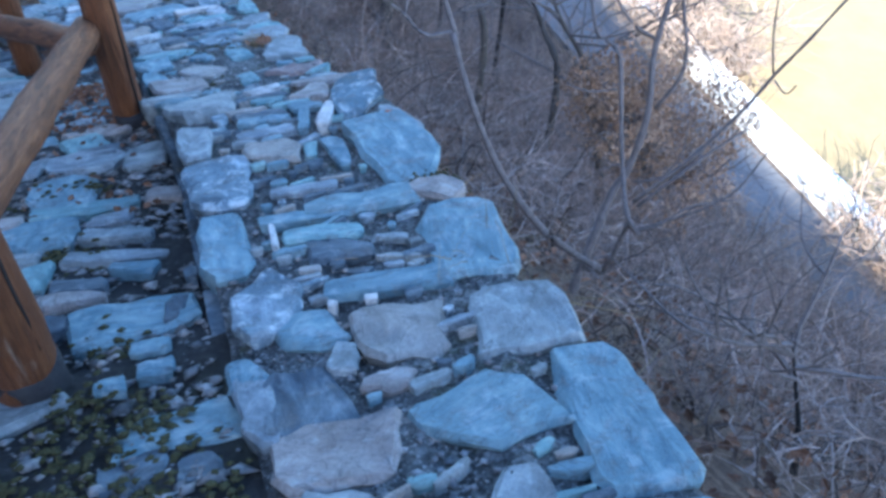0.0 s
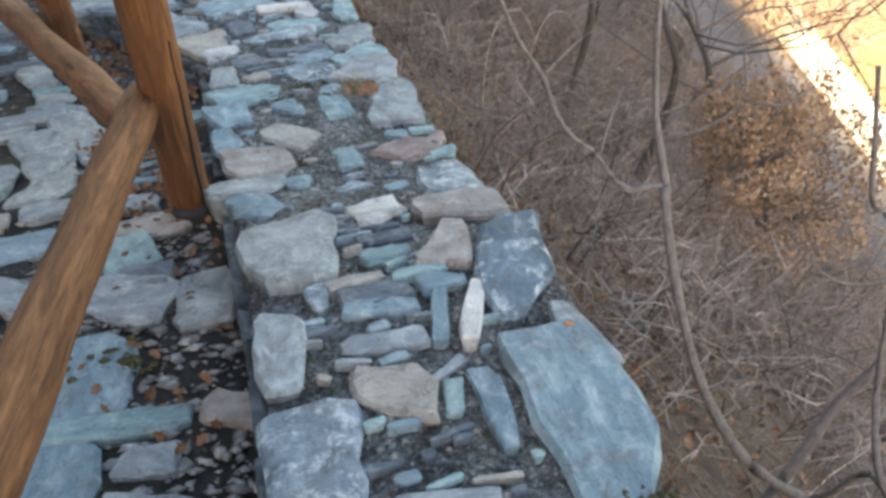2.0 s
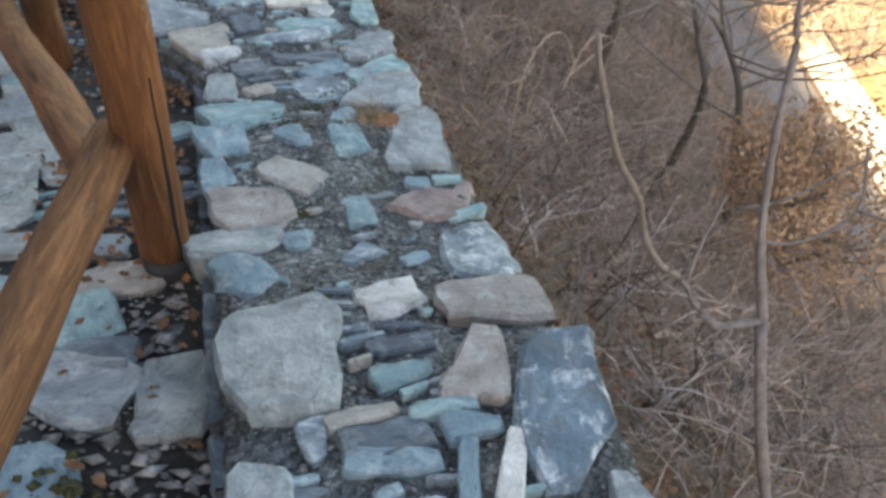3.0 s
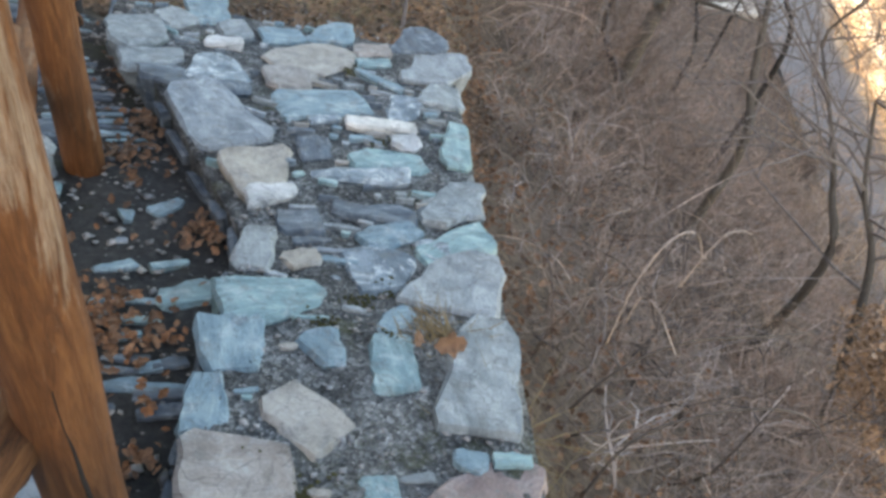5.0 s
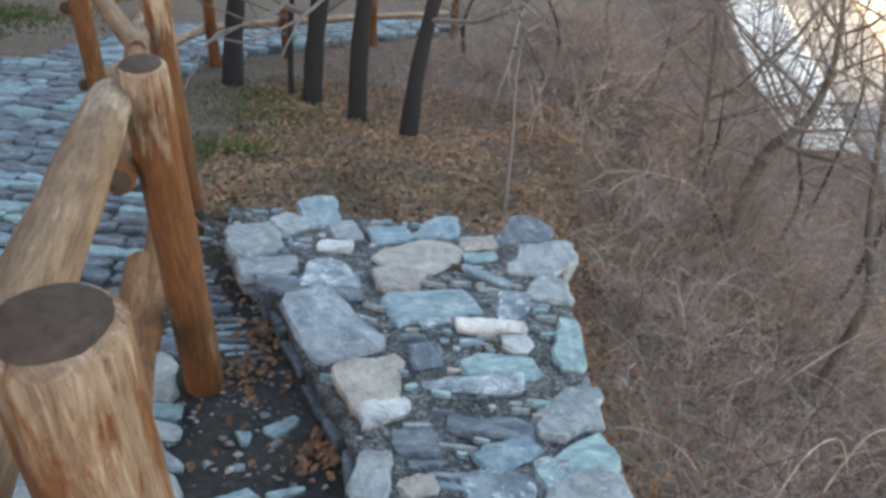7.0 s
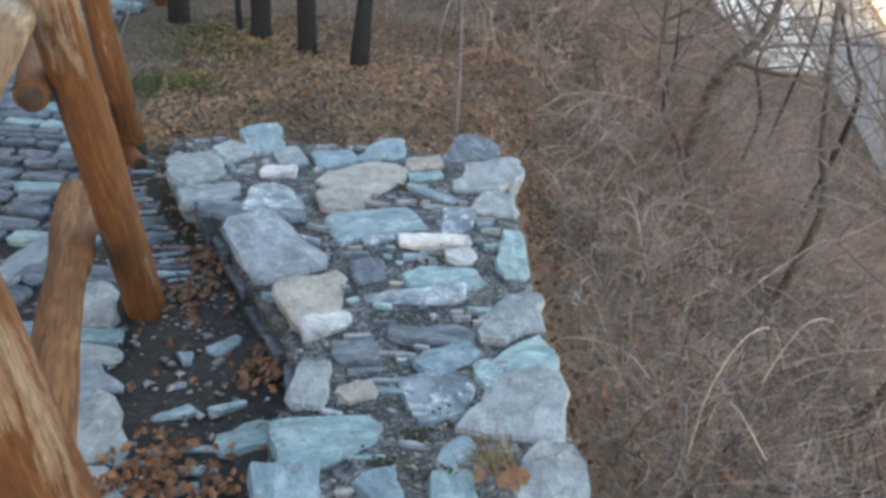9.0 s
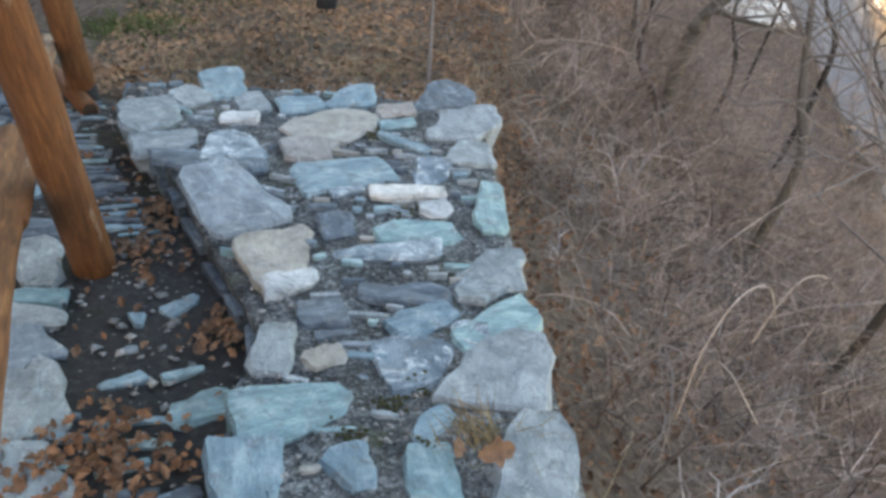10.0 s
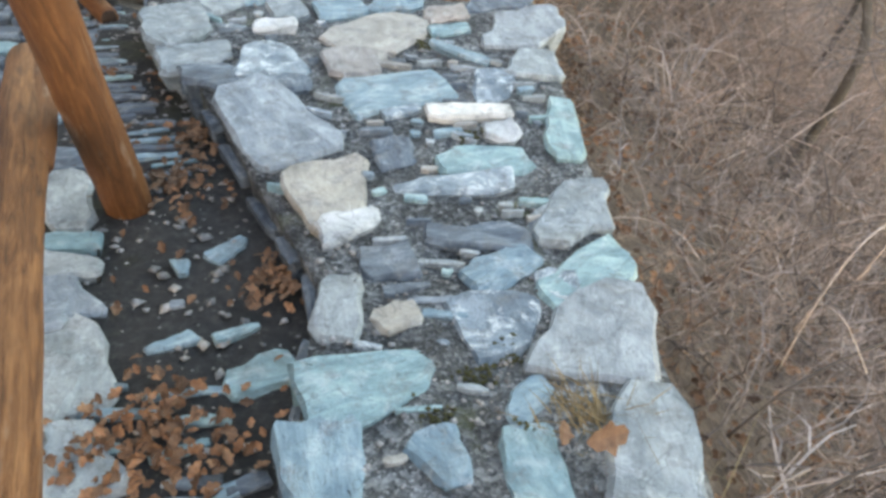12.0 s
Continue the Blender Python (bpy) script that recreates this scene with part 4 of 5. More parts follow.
tuft = thing("grass_tuft", (0.5, 4.0, wall_top(4.0) - 0.02), "tuft of dry straw-coloured grass growing in the wall top", "grass tuft")
t0 = blades("straw", tuft, [(0, 0, -0.01, 0.035)], 150, 0.13, 0.0022, DRYGRASS, "dry straw blades", "", 12, "stuff")
t1 = blades("greenery", tuft, [(-0.01, -0.03, -0.01, 0.03)], 50, 0.06, 0.0025, GREENGRASS, "short green blades", "", 13, "stuff")
for i, (dx, dy, s, a) in enumerate(((0.03, -0.045, 0.1, 20), (-0.06, -0.04, 0.06, 80))):
    v, f = leaf_shape(random.Random(60 + i), s)
    ob = new("dry_leaf", mesh_of("dry_leaf", v, f, LEAF))
    ob.matrix_basis = pose(0.5 + dx, 4.0 + dy, wall_top(4.0 + dy) + 0.035, 35, 10, a)
    tagged(ob, "curled brown dry oak leaf lying on the wall", "leaf")
blades("grass", None, [(-1.75, 9.6, -3.2, 0.35), (-1.7, 8.3, -2.8, 0.22), (-2.0, 10.6, -3.6, 0.4)], 2600, 0.1, 0.004, GREENGRASS, "short green grass on the slope beside the path", "grass", 14, "stuff", 0.5)
blades("grass", None, [(-0.6, 8.6, -2.8, 0.6), (0.2, 7.6, -2.5, 0.4), (-0.9, 7.4, -2.4, 0.3)], 2600, 0.09, 0.003, DRYGRASS, "thin dry grass among fallen leaves", "grass", 15, "stuff", 0.8)
blades("grass", None, [(-7.4, 14.5, -5, 0.8), (-7.8, 12.8, -5, 0.7)], 2500, 0.14, 0.008, GREENGRASS, "green grass verge above the path", "grass", 16, "stuff", 0.5)
blades("grass", None, [(0.85, 2.3, 0, 0.13), (0.85, 3.2, 0, 0.13), (0.86, 3.8, 0, 0.13), (0.85, 1.4, 0, 0.13)], 700, 0.3, 0.0022, DRYGRASS, "dry grass at the foot of the wall", "grass", 17, "stuff", 0.6)
litter("leaf_litter", "brown fallen oak leaves gathered along the wall foot", 760, strip_place, 0.034, 21)
litter("leaf_litter", "tan and brown fallen leaves covering the grassy slope", 7500, slope_place, 0.052, 22, SLOPELEAF)
litter("leaf_litter", "dead leaves caught among the brush", 3400, brush_place, 0.045, 23)


def moss_patch(parent, x, y, z, s, seed):
    rng = random.Random(seed)
    bits = []
    for k in range(40):
        v = [(a * s * rng.uniform(0.06, 0.2), b * s * rng.uniform(0.06, 0.2), c * 0.006) for a, b, c in PEB]
        bits.append((v, PEB_F, on_slope(x + rng.gauss(0, s * 0.4), y + rng.gauss(0, s * 0.4), z, rng.uniform(0, 360))))
    ob = join("moss", parent, bits, MOSS, "olive green moss")


for i, (x, y) in enumerate(((0.28, 4.12), (0.35, 4.2), (0.06, 3.5), (0.22, 3.45), (0.36, 3.95), (0.2, 3.0), (0.72, 1.77), (0.68, 1.8), (0.15, 5.9), (0.3, 5.2), (0.18, 4.0))):
    moss_patch(wall, x, y, wall_top(y) - 0.005, 0.055, 70 + i)
for i in range(26):
    y = 0.45 + 0.028 * i
    moss_patch(path, -0.06 - 0.55 * ((i * 0.618) % 1), y, path_z(y) + 0.06, 0.09, 120 + i)
for i, (x, y) in enumerate(((-0.35, 2.55), (-0.5, 2.5), (-0.3, 1.9), (-0.42, 2.0), (-0.25, 1.4), (-0.32, 1.2), (-0.15, 1.05), (-0.55, 1.0))):
    moss_patch(path, x, y, path_z(y) + 0.065, 0.1, 90 + i)
ob = new("brick_chip", mesh_of("brick_chip", *stone_mesh("s", random.Random(2), 0.028, 0.02, 0, 0, 0.2, 0.008, -0.01), RUST, True))
ob.matrix_basis = on_slope(0.7, 2.28, wall_top(2.28) + 0.02, 15)
tagged(ob, "small orange brick chip lying on the wall", "brick chip")


def leafy_bush(at, radius, label, count, seed):
    """A bush that keeps its dry tan leaves: forking stems inside a ragged cloud of single leaves."""
    t = thing("leafy_bush", at, label, "bush")
    rng = random.Random(seed)
    verts, faces = [], []
    for k in range(9):
        a = rng.uniform(0, 6.28)
        sprout(verts, faces, rng, (0, 0, -0.2), (math.cos(a) * 0.6, math.sin(a) * 0.6, 1), radius * 0.9, 0.02, 3)
    ob = new("stem", mesh_of("stem", verts, faces, SAPLING))
    ob.parent = t
    bits = []
    while len(bits) < count:
        p = Vector((rng.uniform(-1, 1), rng.uniform(-1, 1), rng.uniform(-0.2, 1.6)))
        if (p - Vector((0, 0, 0.7))).length > 0.9 + 0.35 * noise.noise(p * 2.3):
            continue
        if noise.noise(p * 3.1 + Vector((5, 5, 5))) < -0.12:
            continue
        p *= radius
        v, f = leaf_shape(rng, 0.045 * rng.uniform(0.6, 1.3))
        bits.append((v, f, pose(p.x, p.y, p.z, rng.uniform(0, 360), rng.uniform(0, 360), rng.uniform(0, 360))))
    join("foliage", t, bits, TANLEAF, "dry tan beech leaves", "", False)


TANLEAF = plain("tan_leaf", (0.36, 0.235, 0.15), (0.56, 0.4, 0.275), 30, 0.8, (1, 1, 1), 0.3, 0.004, 0.25)

leafy_bush((5.01, 5.95, -4.76), 1.0, "rounded bush still holding dry tan leaves on the slope", 5200, 81)
leafy_bush((4.03, 5.60, -3.54), 0.6, "low bush with dry orange-tan leaves among the brush", 2600, 82)


# stones of the wall top, laid one by one
stone(wall, "cream", 0.369, 1.124, 0.227, 0.216, 86, 0.14, -0.04, 0.20, 0.050)
stone(wall, "grey", 0.636, 1.069, 0.252, 0.216, 82, -0.30, -0.11, 0.29, 0.050)
stone(wall, "blue", 0.178, 1.203, 0.149, 0.146, 8, 0.17, -0.10, 0.32, 0.050)
stone(wall, "spotted", 0.108, 1.342, 0.287, 0.165, 82, 0.09, 0.04, 0.50, 0.130)
stone(wall, "blue", 0.045, 1.663, 0.355, 0.136, -90, 0.08, -0.02, 0.23, 0.050)
stone(wall, "blue", 0.645, 1.444, 0.379, 0.226, 76, -0.01, 0.14, 0.32, 0.050)
stone(wall, "blue", 0.394, 1.318, 0.306, 0.082, -6, 0.14, -0.07, 0.23, 0.070)
stone(wall, "dark", 0.328, 1.520, 0.175, 0.125, -6, -0.54, -0.28, 0.27, 0.050)
stone(wall, "teal", 0.308, 1.616, 0.210, 0.078, -10, 0.17, 0.06, 0.20, 0.050)
stone(wall, "blue", 0.447, 1.752, 0.332, 0.128, -2, 0.25, -0.10, 0.25, 0.070)
stone(wall, "blue", 0.289, 1.723, 0.270, 0.048, -4, -0.54, -0.32, 0.38, 0.050)
stone(wall, "lilac", 0.314, 1.894, 0.202, 0.050, -8, 0.08, -0.00, 0.21, 0.050)
stone(wall, "spotted", 0.082, 2.028, 0.308, 0.207, 86, 0.09, 0.01, 0.20, 0.100)
stone(wall, "pink", 0.681, 1.748, 0.165, 0.114, -68, -0.24, 0.23, 0.35, 0.050)
stone(wall, "grey", 0.046, 2.351, 0.263, 0.117, 88, 0.17, -0.09, 0.26, 0.100)
stone(wall, "cream", 0.275, 2.187, 0.172, 0.147, -6, 0.53, -0.24, 0.20, 0.050)
stone(wall, "teal", 0.392, 2.141, 0.100, 0.043, 78, 0.03, 0.03, 0.18, 0.050)
stone(wall, "blue", 0.470, 2.099, 0.241, 0.064, 86, 0.23, 0.13, 0.22, 0.050)
stone(wall, "blue", 0.648, 2.058, 0.508, 0.228, -86, -0.00, 0.05, 0.34, 0.110)
stone(wall, "grey", 0.717, 2.268, 0.215, 0.093, 86, -0.13, 0.49, 0.39, 0.100)
stone(wall, "white", 0.503, 2.387, 0.235, 0.05, 68, -0.17, 0.04, 0.22, 0.060)
stone(wall, "blue", 0.423, 2.395, 0.198, 0.040, 78, 0.04, 0.06, 0.20, 0.050)
stone(wall, "boulder", 0.660, 2.553, 0.449, 0.193, 84, -0.22, -0.28, 0.50, 0.150)
stone(wall, "lilac", 0.279, 2.335, 0.201, 0.059, 4, 0.25, -0.10, 0.25, 0.050)
stone(wall, "dark", 0.287, 2.508, 0.195, 0.104, 10, -0.05, 0.02, 0.23, 0.050)
stone(wall, "white", 0.178, 1.633, 0.134, 0.018, 86, -0.09, -0.08, 0.27, 0.050)
stone(wall, "white", 0.248, 1.264, 0.023, 0.023, -14, 0.00, -0.00, 0.10, 0.050)
stone(wall, "white", 0.337, 1.252, 0.030, 0.021, -14, 0.00, -0.00, 0.15, 0.050)
stone(wall, "blue", 0.025, 1.102, 0.105, 0.083, 80, -0.62, 0.38, 0.28, 0.050)
stone(wall, "grey", 0.226, 1.080, 0.102, 0.067, 80, -0.36, -0.21, 0.22, 0.050)
stone(wall, "blue", 0.431, 0.814, 0.228, 0.221, 20, 0.22, -0.21, 0.36, 0.050)
stone(wall, "blue", 0.653, 0.722, 0.429, 0.178, 80, -0.09, -0.00, 0.20, 0.050)
stone(wall, "grey", 0.406, 0.579, 0.185, 0.125, 62, -0.46, 0.02, 0.27, 0.050)
stone(wall, "pink", 0.141, 0.814, 0.241, 0.189, -14, 0.10, 0.03, 0.36, 0.050)
stone(wall, "dark", 0.114, 0.982, 0.205, 0.172, 88, -0.09, 0.07, 0.32, 0.050)
stone(wall, "lilac", 0.030, 1.013, 0.304, 0.080, 88, 0.29, 0.07, 0.48, 0.050)
stone(wall, "pink", 0.288, 0.971, 0.095, 0.071, -38, 0.59, 0.44, 0.32, 0.050)
stone(wall, "grey", 0.100, 0.657, 0.155, 0.128, -29, 0.39, -0.16, 0.28, 0.050)
stone(wall, "blue", 0.581, 0.433, 0.192, 0.134, -12, 0.19, -0.17, 0.27, 0.050)
stone(wall, "lilac", 0.255, 0.570, 0.121, 0.105, 78, 0.00, -0.01, 0.19, 0.050)
stone(wall, "grey", 0.102, 2.767, 0.443, 0.263, -84, -0.06, -0.13, 0.30, 0.150)
stone(wall, "spotted", 0.154, 2.521, 0.096, 0.057, -72, -0.54, -0.28, 0.26, 0.050)
stone(wall, "blue", 0.294, 2.456, 0.184, 0.066, -4, -0.02, 0.03, 0.22, 0.050)
stone(wall, "cream", 0.251, 2.566, 0.153, 0.043, 14, -0.18, -0.06, 0.21, 0.050)
stone(wall, "teal", 0.414, 2.571, 0.146, 0.047, 8, 0.06, -0.00, 0.23, 0.050)
stone(wall, "blue", 0.461, 2.515, 0.126, 0.068, 4, -0.50, -0.01, 0.34, 0.050)
stone(wall, "pink", 0.527, 2.699, 0.272, 0.117, 76, -0.42, -0.24, 0.26, 0.100)
stone(wall, "pink", 0.622, 2.929, 0.284, 0.204, -6, 0.26, 0.11, 0.17, 0.130)
stone(wall, "dark", 0.367, 2.776, 0.158, 0.062, 10, -0.02, -0.02, 0.21, 0.050)
stone(wall, "teal", 0.353, 2.677, 0.143, 0.068, 12, -0.33, 0.13, 0.21, 0.050)
stone(wall, "white", 0.384, 2.976, 0.163, 0.136, 14, -0.09, 0.05, 0.23, 0.030)
stone(wall, "spotted", 0.673, 3.244, 0.467, 0.207, 82, -0.19, 0.04, 0.33, 0.100)
stone(wall, "plum", 0.624, 3.512, 0.319, 0.191, 52, -0.40, 0.03, 0.31, 0.050)
stone(wall, "pink", 0.056, 3.495, 0.259, 0.208, 10, -0.16, -0.06, 0.30, 0.080)
stone(wall, "grey", 0.008, 3.318, 0.288, 0.172, 12, 0.19, 0.11, 0.31, 0.100)
stone(wall, "cream", 0.181, 3.675, 0.221, 0.149, -38, 0.12, -0.06, 0.22, 0.050)
stone(wall, "blue", 0.029, 3.139, 0.258, 0.170, -84, 0.10, 0.19, 0.29, 0.050)
stone(wall, "teal", 0.365, 3.445, 0.159, 0.093, -82, 0.09, -0.04, 0.21, 0.050)
stone(wall, "blue", -0.033, 3.885, 0.225, 0.165, -78, -0.1, -0.05, 0.2, 0.08)
stone(wall, "blue", -0.055, 3.685, 0.19, 0.1, -80, 0.1, 0.01, 0.24, 0.05)
stone(wall, "teal", 0.048, 4.105, 0.33, 0.19, 24, -0.55, 0.06, 0.22, 0.09)
stone(wall, "grey", -0.045, 4.333, 0.249, 0.120, -86, 0.23, -0.13, 0.30, 0.110)
stone(wall, "cream", 0.095, 4.311, 0.131, 0.109, 28, 0.05, 0.14, 0.34, 0.050)
stone(wall, "blue", 0.201, 3.912, 0.156, 0.106, -66, -0.44, 0.04, 0.26, 0.050)
stone(wall, "teal", 0.383, 3.894, 0.225, 0.129, -78, 0.04, -0.11, 0.31, 0.050)
stone(wall, "grey", 0.623, 3.899, 0.473, 0.204, 88, -0.36, -0.19, 0.37, 0.080)
stone(wall, "lilac", 0.601, 4.306, 0.409, 0.252, 84, -0.55, -0.26, 0.34, 0.100)
stone(wall, "teal", 0.590, 4.510, 0.336, 0.159, 28, 0.17, 0.49, 0.41, 0.050)
stone(wall, "spotted", 0.341, 4.295, 0.231, 0.201, -76, -0.42, -0.20, 0.27, 0.050)
stone(wall, "blue", 0.364, 4.524, 0.241, 0.131, 28, -0.28, 0.30, 0.31, 0.050)
stone(wall, "grey", 0.595, 4.800, 0.360, 0.193, -90, 0.21, -0.43, 0.34, 0.090)
stone(wall, "blue", 0.387, 4.064, 0.143, 0.082, 32, -0.17, 0.45, 0.39, 0.050)
stone(wall, "blue", 0.570, 3.588, 0.086, 0.073, -4, 0.36, -0.18, 0.30, 0.050)
stone(wall, "teal", 0.671, 3.606, 0.096, 0.041, 6, -0.18, 0.03, 0.20, 0.050)
stone(wall, "teal", 0.689, 3.414, 0.143, 0.043, 22, -0.19, 0.02, 0.28, 0.050)
stone(wall, "spotted", 0.342, 3.226, 0.150, 0.085, 36, 0.48, 0.25, 0.15, 0.030)
stone(wall, "blue", 0.485, 3.171, 0.100, 0.058, 29, -0.06, 0.12, 0.27, 0.050)
stone(wall, "blue", 0.176, 3.318, 0.109, 0.084, -78, -0.38, -0.24, 0.24, 0.040)
stone(wall, "cream", -0.120, 4.827, 0.396, 0.233, -72, -0.44, -0.07, 0.16, 0.130)
stone(wall, "white", -0.050, 4.684, 0.192, 0.106, 26, -0.35, 0.18, 0.21, 0.050)
stone(wall, "lilac", -0.362, 5.254, 0.551, 0.287, -58, 0.14, 0.07, 0.27, 0.130)
stone(wall, "spotted", -0.433, 5.693, 0.319, 0.238, -72, 0.41, -0.00, 0.30, 0.050)
stone(wall, "pink", -0.126, 5.714, 0.270, 0.215, -70, -0.24, -0.10, 0.29, 0.050)
stone(wall, "cream", -0.029, 5.992, 0.459, 0.336, 42, -0.40, 0.14, 0.35, 0.050)
stone(wall, "grey", -0.724, 5.722, 0.275, 0.207, 16, -0.30, 0.15, 0.29, 0.050)
stone(wall, "grey", -0.854, 5.974, 0.403, 0.270, -56, -0.16, -0.27, 0.32, 0.120)
stone(wall, "grey", -0.753, 6.233, 0.230, 0.177, -42, 0.10, -0.02, 0.28, 0.050)
stone(wall, "white", -0.465, 5.997, 0.183, 0.100, 14, -0.07, 0.03, 0.21, 0.050)
stone(wall, "grey", -0.454, 6.197, 0.259, 0.161, -70, 0.07, -0.01, 0.24, 0.050)
stone(wall, "blue", -0.214, 6.216, 0.241, 0.187, 22, -0.10, 0.05, 0.29, 0.050)
stone(wall, "blue", 0.031, 6.363, 0.317, 0.196, -86, 0.39, -0.22, 0.19, 0.120)
stone(wall, "pink", 0.236, 6.228, 0.195, 0.188, 8, -0.06, 0.05, 0.24, 0.050)
stone(wall, "dark", 0.476, 6.455, 0.305, 0.288, -70, 0.55, -0.22, 0.29, 0.120)
stone(wall, "lilac", 0.559, 6.112, 0.389, 0.332, -76, 0.24, -0.33, 0.36, 0.100)
stone(wall, "grey", 0.577, 5.770, 0.251, 0.212, -86, 0.30, -0.17, 0.20, 0.050)
stone(wall, "spotted", 0.399, 5.566, 0.291, 0.148, -88, -0.27, -0.30, 0.28, 0.050)
stone(wall, "blue", 0.045, 5.504, 0.397, 0.263, 20, -0.16, 0.07, 0.19, 0.050)
stone(wall, "white", 0.304, 5.361, 0.300, 0.109, 10, -0.22, -0.09, 0.42, 0.050)
stone(wall, "white", 0.409, 5.232, 0.133, 0.129, -72, 0.10, -0.04, 0.42, 0.050)
stone(wall, "teal", 0.345, 5.061, 0.312, 0.161, 18, 0.29, -0.15, 0.29, 0.050)
stone(wall, "dark", 0.057, 5.080, 0.170, 0.137, -76, 0.01, 0.01, 0.21, 0.050)
stone(wall, "spotted", 0.247, 4.922, 0.372, 0.108, 2, 0.58, 0.30, 0.30, 0.050)
stone(wall, "dark", 0.308, 4.660, 0.293, 0.139, 6, 0.42, -0.21, 0.24, 0.050)
stone(wall, "blue", 0.371, 4.504, 0.239, 0.108, 32, -0.46, 0.25, 0.20, 0.050)
stone(wall, "teal", 0.625, 5.290, 0.441, 0.122, -90, 0.30, -0.14, 0.29, 0.050)
stone(wall, "grey", 0.604, 4.847, 0.287, 0.186, -86, 0.69, -0.35, 0.20, 0.050)
stone(wall, "teal", 0.633, 4.532, 0.197, 0.161, 8, -0.02, 0.17, 0.34, 0.050)
stone(wall, "blue", -0.629, 6.410, 0.394, 0.210, -74, -0.26, 0.02, 0.25, 0.140)
stone(wall, "dark", -0.635, 5.550, 0.216, 0.205, 20, 0.54, -0.32, 0.19, 0.050)
stone(wall, "dark", -0.324, 5.519, 0.150, 0.147, -70, -0.30, 0.00, 0.23, 0.050)
stone(wall, "teal", 0.248, 6.046, 0.176, 0.092, 14, -0.13, 0.07, 0.24, 0.050)
stone(wall, "blue", 0.284, 5.837, 0.284, 0.061, -29, 0.42, -0.23, 0.25, 0.050)
stone(wall, "spotted", 0.075, 5.347, 0.155, 0.058, 29, -0.22, 0.06, 0.22, 0.050)
stone(wall, "dark", 0.064, 4.529, 0.150, 0.147, 16, 0.03, -0.02, 0.22, 0.040)
stone(wall, "spotted", 0.507, 4.459, 0.137, 0.104, -84, -0.17, -0.07, 0.30, 0.050)

# stones of the path
stone(path, "blue", -0.203, 1.491, 0.314, 0.205, 0, -0.25, 0.12, 0.34, 0.090)
stone(path, "blue", -0.464, 2.148, 0.317, 0.224, 88, 0.37, 0.19, 0.27, 0.090)
stone(path, "blue", -0.428, 2.504, 0.370, 0.251, -84, -0.06, 0.01, 0.24, 0.090)
stone(path, "lilac", -0.674, 2.924, 0.377, 0.209, -14, 0.23, -0.32, 0.29, 0.090)
stone(path, "lilac", -0.382, 2.846, 0.319, 0.214, -14, 0.32, -0.18, 0.23, 0.090)
stone(path, "grey", -0.140, 2.784, 0.292, 0.188, -90, -0.02, -0.02, 0.36, 0.090)
stone(path, "lilac", -0.265, 2.192, 0.148, 0.116, -8, 0.13, -0.06, 0.24, 0.090)
stone(path, "grey", -0.243, 2.047, 0.232, 0.086, -16, 0.06, -0.02, 0.22, 0.090)
stone(path, "lilac", -0.248, 1.882, 0.314, 0.072, -20, -0.29, 0.08, 0.29, 0.090)
stone(path, "blue", -0.204, 1.778, 0.158, 0.068, -22, 0.61, -0.27, 0.19, 0.090)
stone(path, "dark", -0.341, 1.734, 0.155, 0.092, -10, 0.23, -0.12, 0.25, 0.090)
stone(path, "pink", -0.359, 1.662, 0.199, 0.075, -10, -0.38, -0.23, 0.28, 0.090)
stone(path, "teal", -0.461, 1.849, 0.180, 0.085, -80, -0.36, -0.19, 0.26, 0.090)
stone(path, "blue", -0.169, 1.332, 0.098, 0.061, -4, -0.07, 0.03, 0.37, 0.090)
stone(path, "blue", -0.258, 1.204, 0.069, 0.057, 4, 0.35, -0.06, 0.23, 0.090)
stone(path, "lilac", -0.605, 1.357, 0.200, 0.118, -78, -0.23, -0.13, 0.42, 0.090)
stone(path, "teal", -0.624, 1.528, 0.201, 0.101, -70, 0.65, -0.30, 0.19, 0.090)
stone(path, "dark", -0.389, 1.543, 0.090, 0.073, -88, -0.45, 0.22, 0.24, 0.090)
stone(path, "teal", -0.373, 3.085, 0.237, 0.185, -80, 0.04, 0.08, 0.27, 0.090)
stone(path, "lilac", -0.931, 4.317, 0.419, 0.194, 16, -0.00, 0.00, 0.13, 0.090)
stone(path, "grey", -0.737, 3.941, 0.527, 0.257, -76, -0.63, -0.10, 0.22, 0.090)
stone(path, "grey", -0.686, 3.668, 0.365, 0.173, -88, 0.64, -0.31, 0.31, 0.090)
stone(path, "grey", -0.905, 3.690, 0.284, 0.184, -88, -0.33, 0.16, 0.27, 0.090)
stone(path, "lilac", -1.337, 5.234, 0.579, 0.175, 72, 0.06, 0.41, 0.47, 0.090)
stone(path, "dark", -0.050, 1.660, 0.066, 0.042, 88, 0.09, 0.04, 0.25, 0.090)
stone(path, "dark", -0.315, 2.940, 0.179, 0.124, 8, 0.03, -0.24, 0.39, 0.090)
stone(path, "blue", -0.161, 1.233, 0.085, 0.069, -2, 0.01, -0.01, 0.24, 0.090)
stone(path, "dark", -0.102, 1.481, 0.130, 0.055, 78, 0.21, 0.02, 0.39, 0.090)
stone(path, "lilac", -0.770, 4.410, 0.229, 0.145, -66, -0.26, 0.46, 0.33, 0.100)
stone(path, "grey", -0.677, 4.188, 0.378, 0.188, -68, -0.02, 0.09, 0.33, 0.120)
stone(path, "grey", -0.563, 3.910, 0.234, 0.178, -68, 0.17, 0.24, 0.28, 0.120)
stone(path, "grey", -0.932, 4.858, 0.384, 0.166, -70, -0.11, 0.05, 0.28, 0.090)
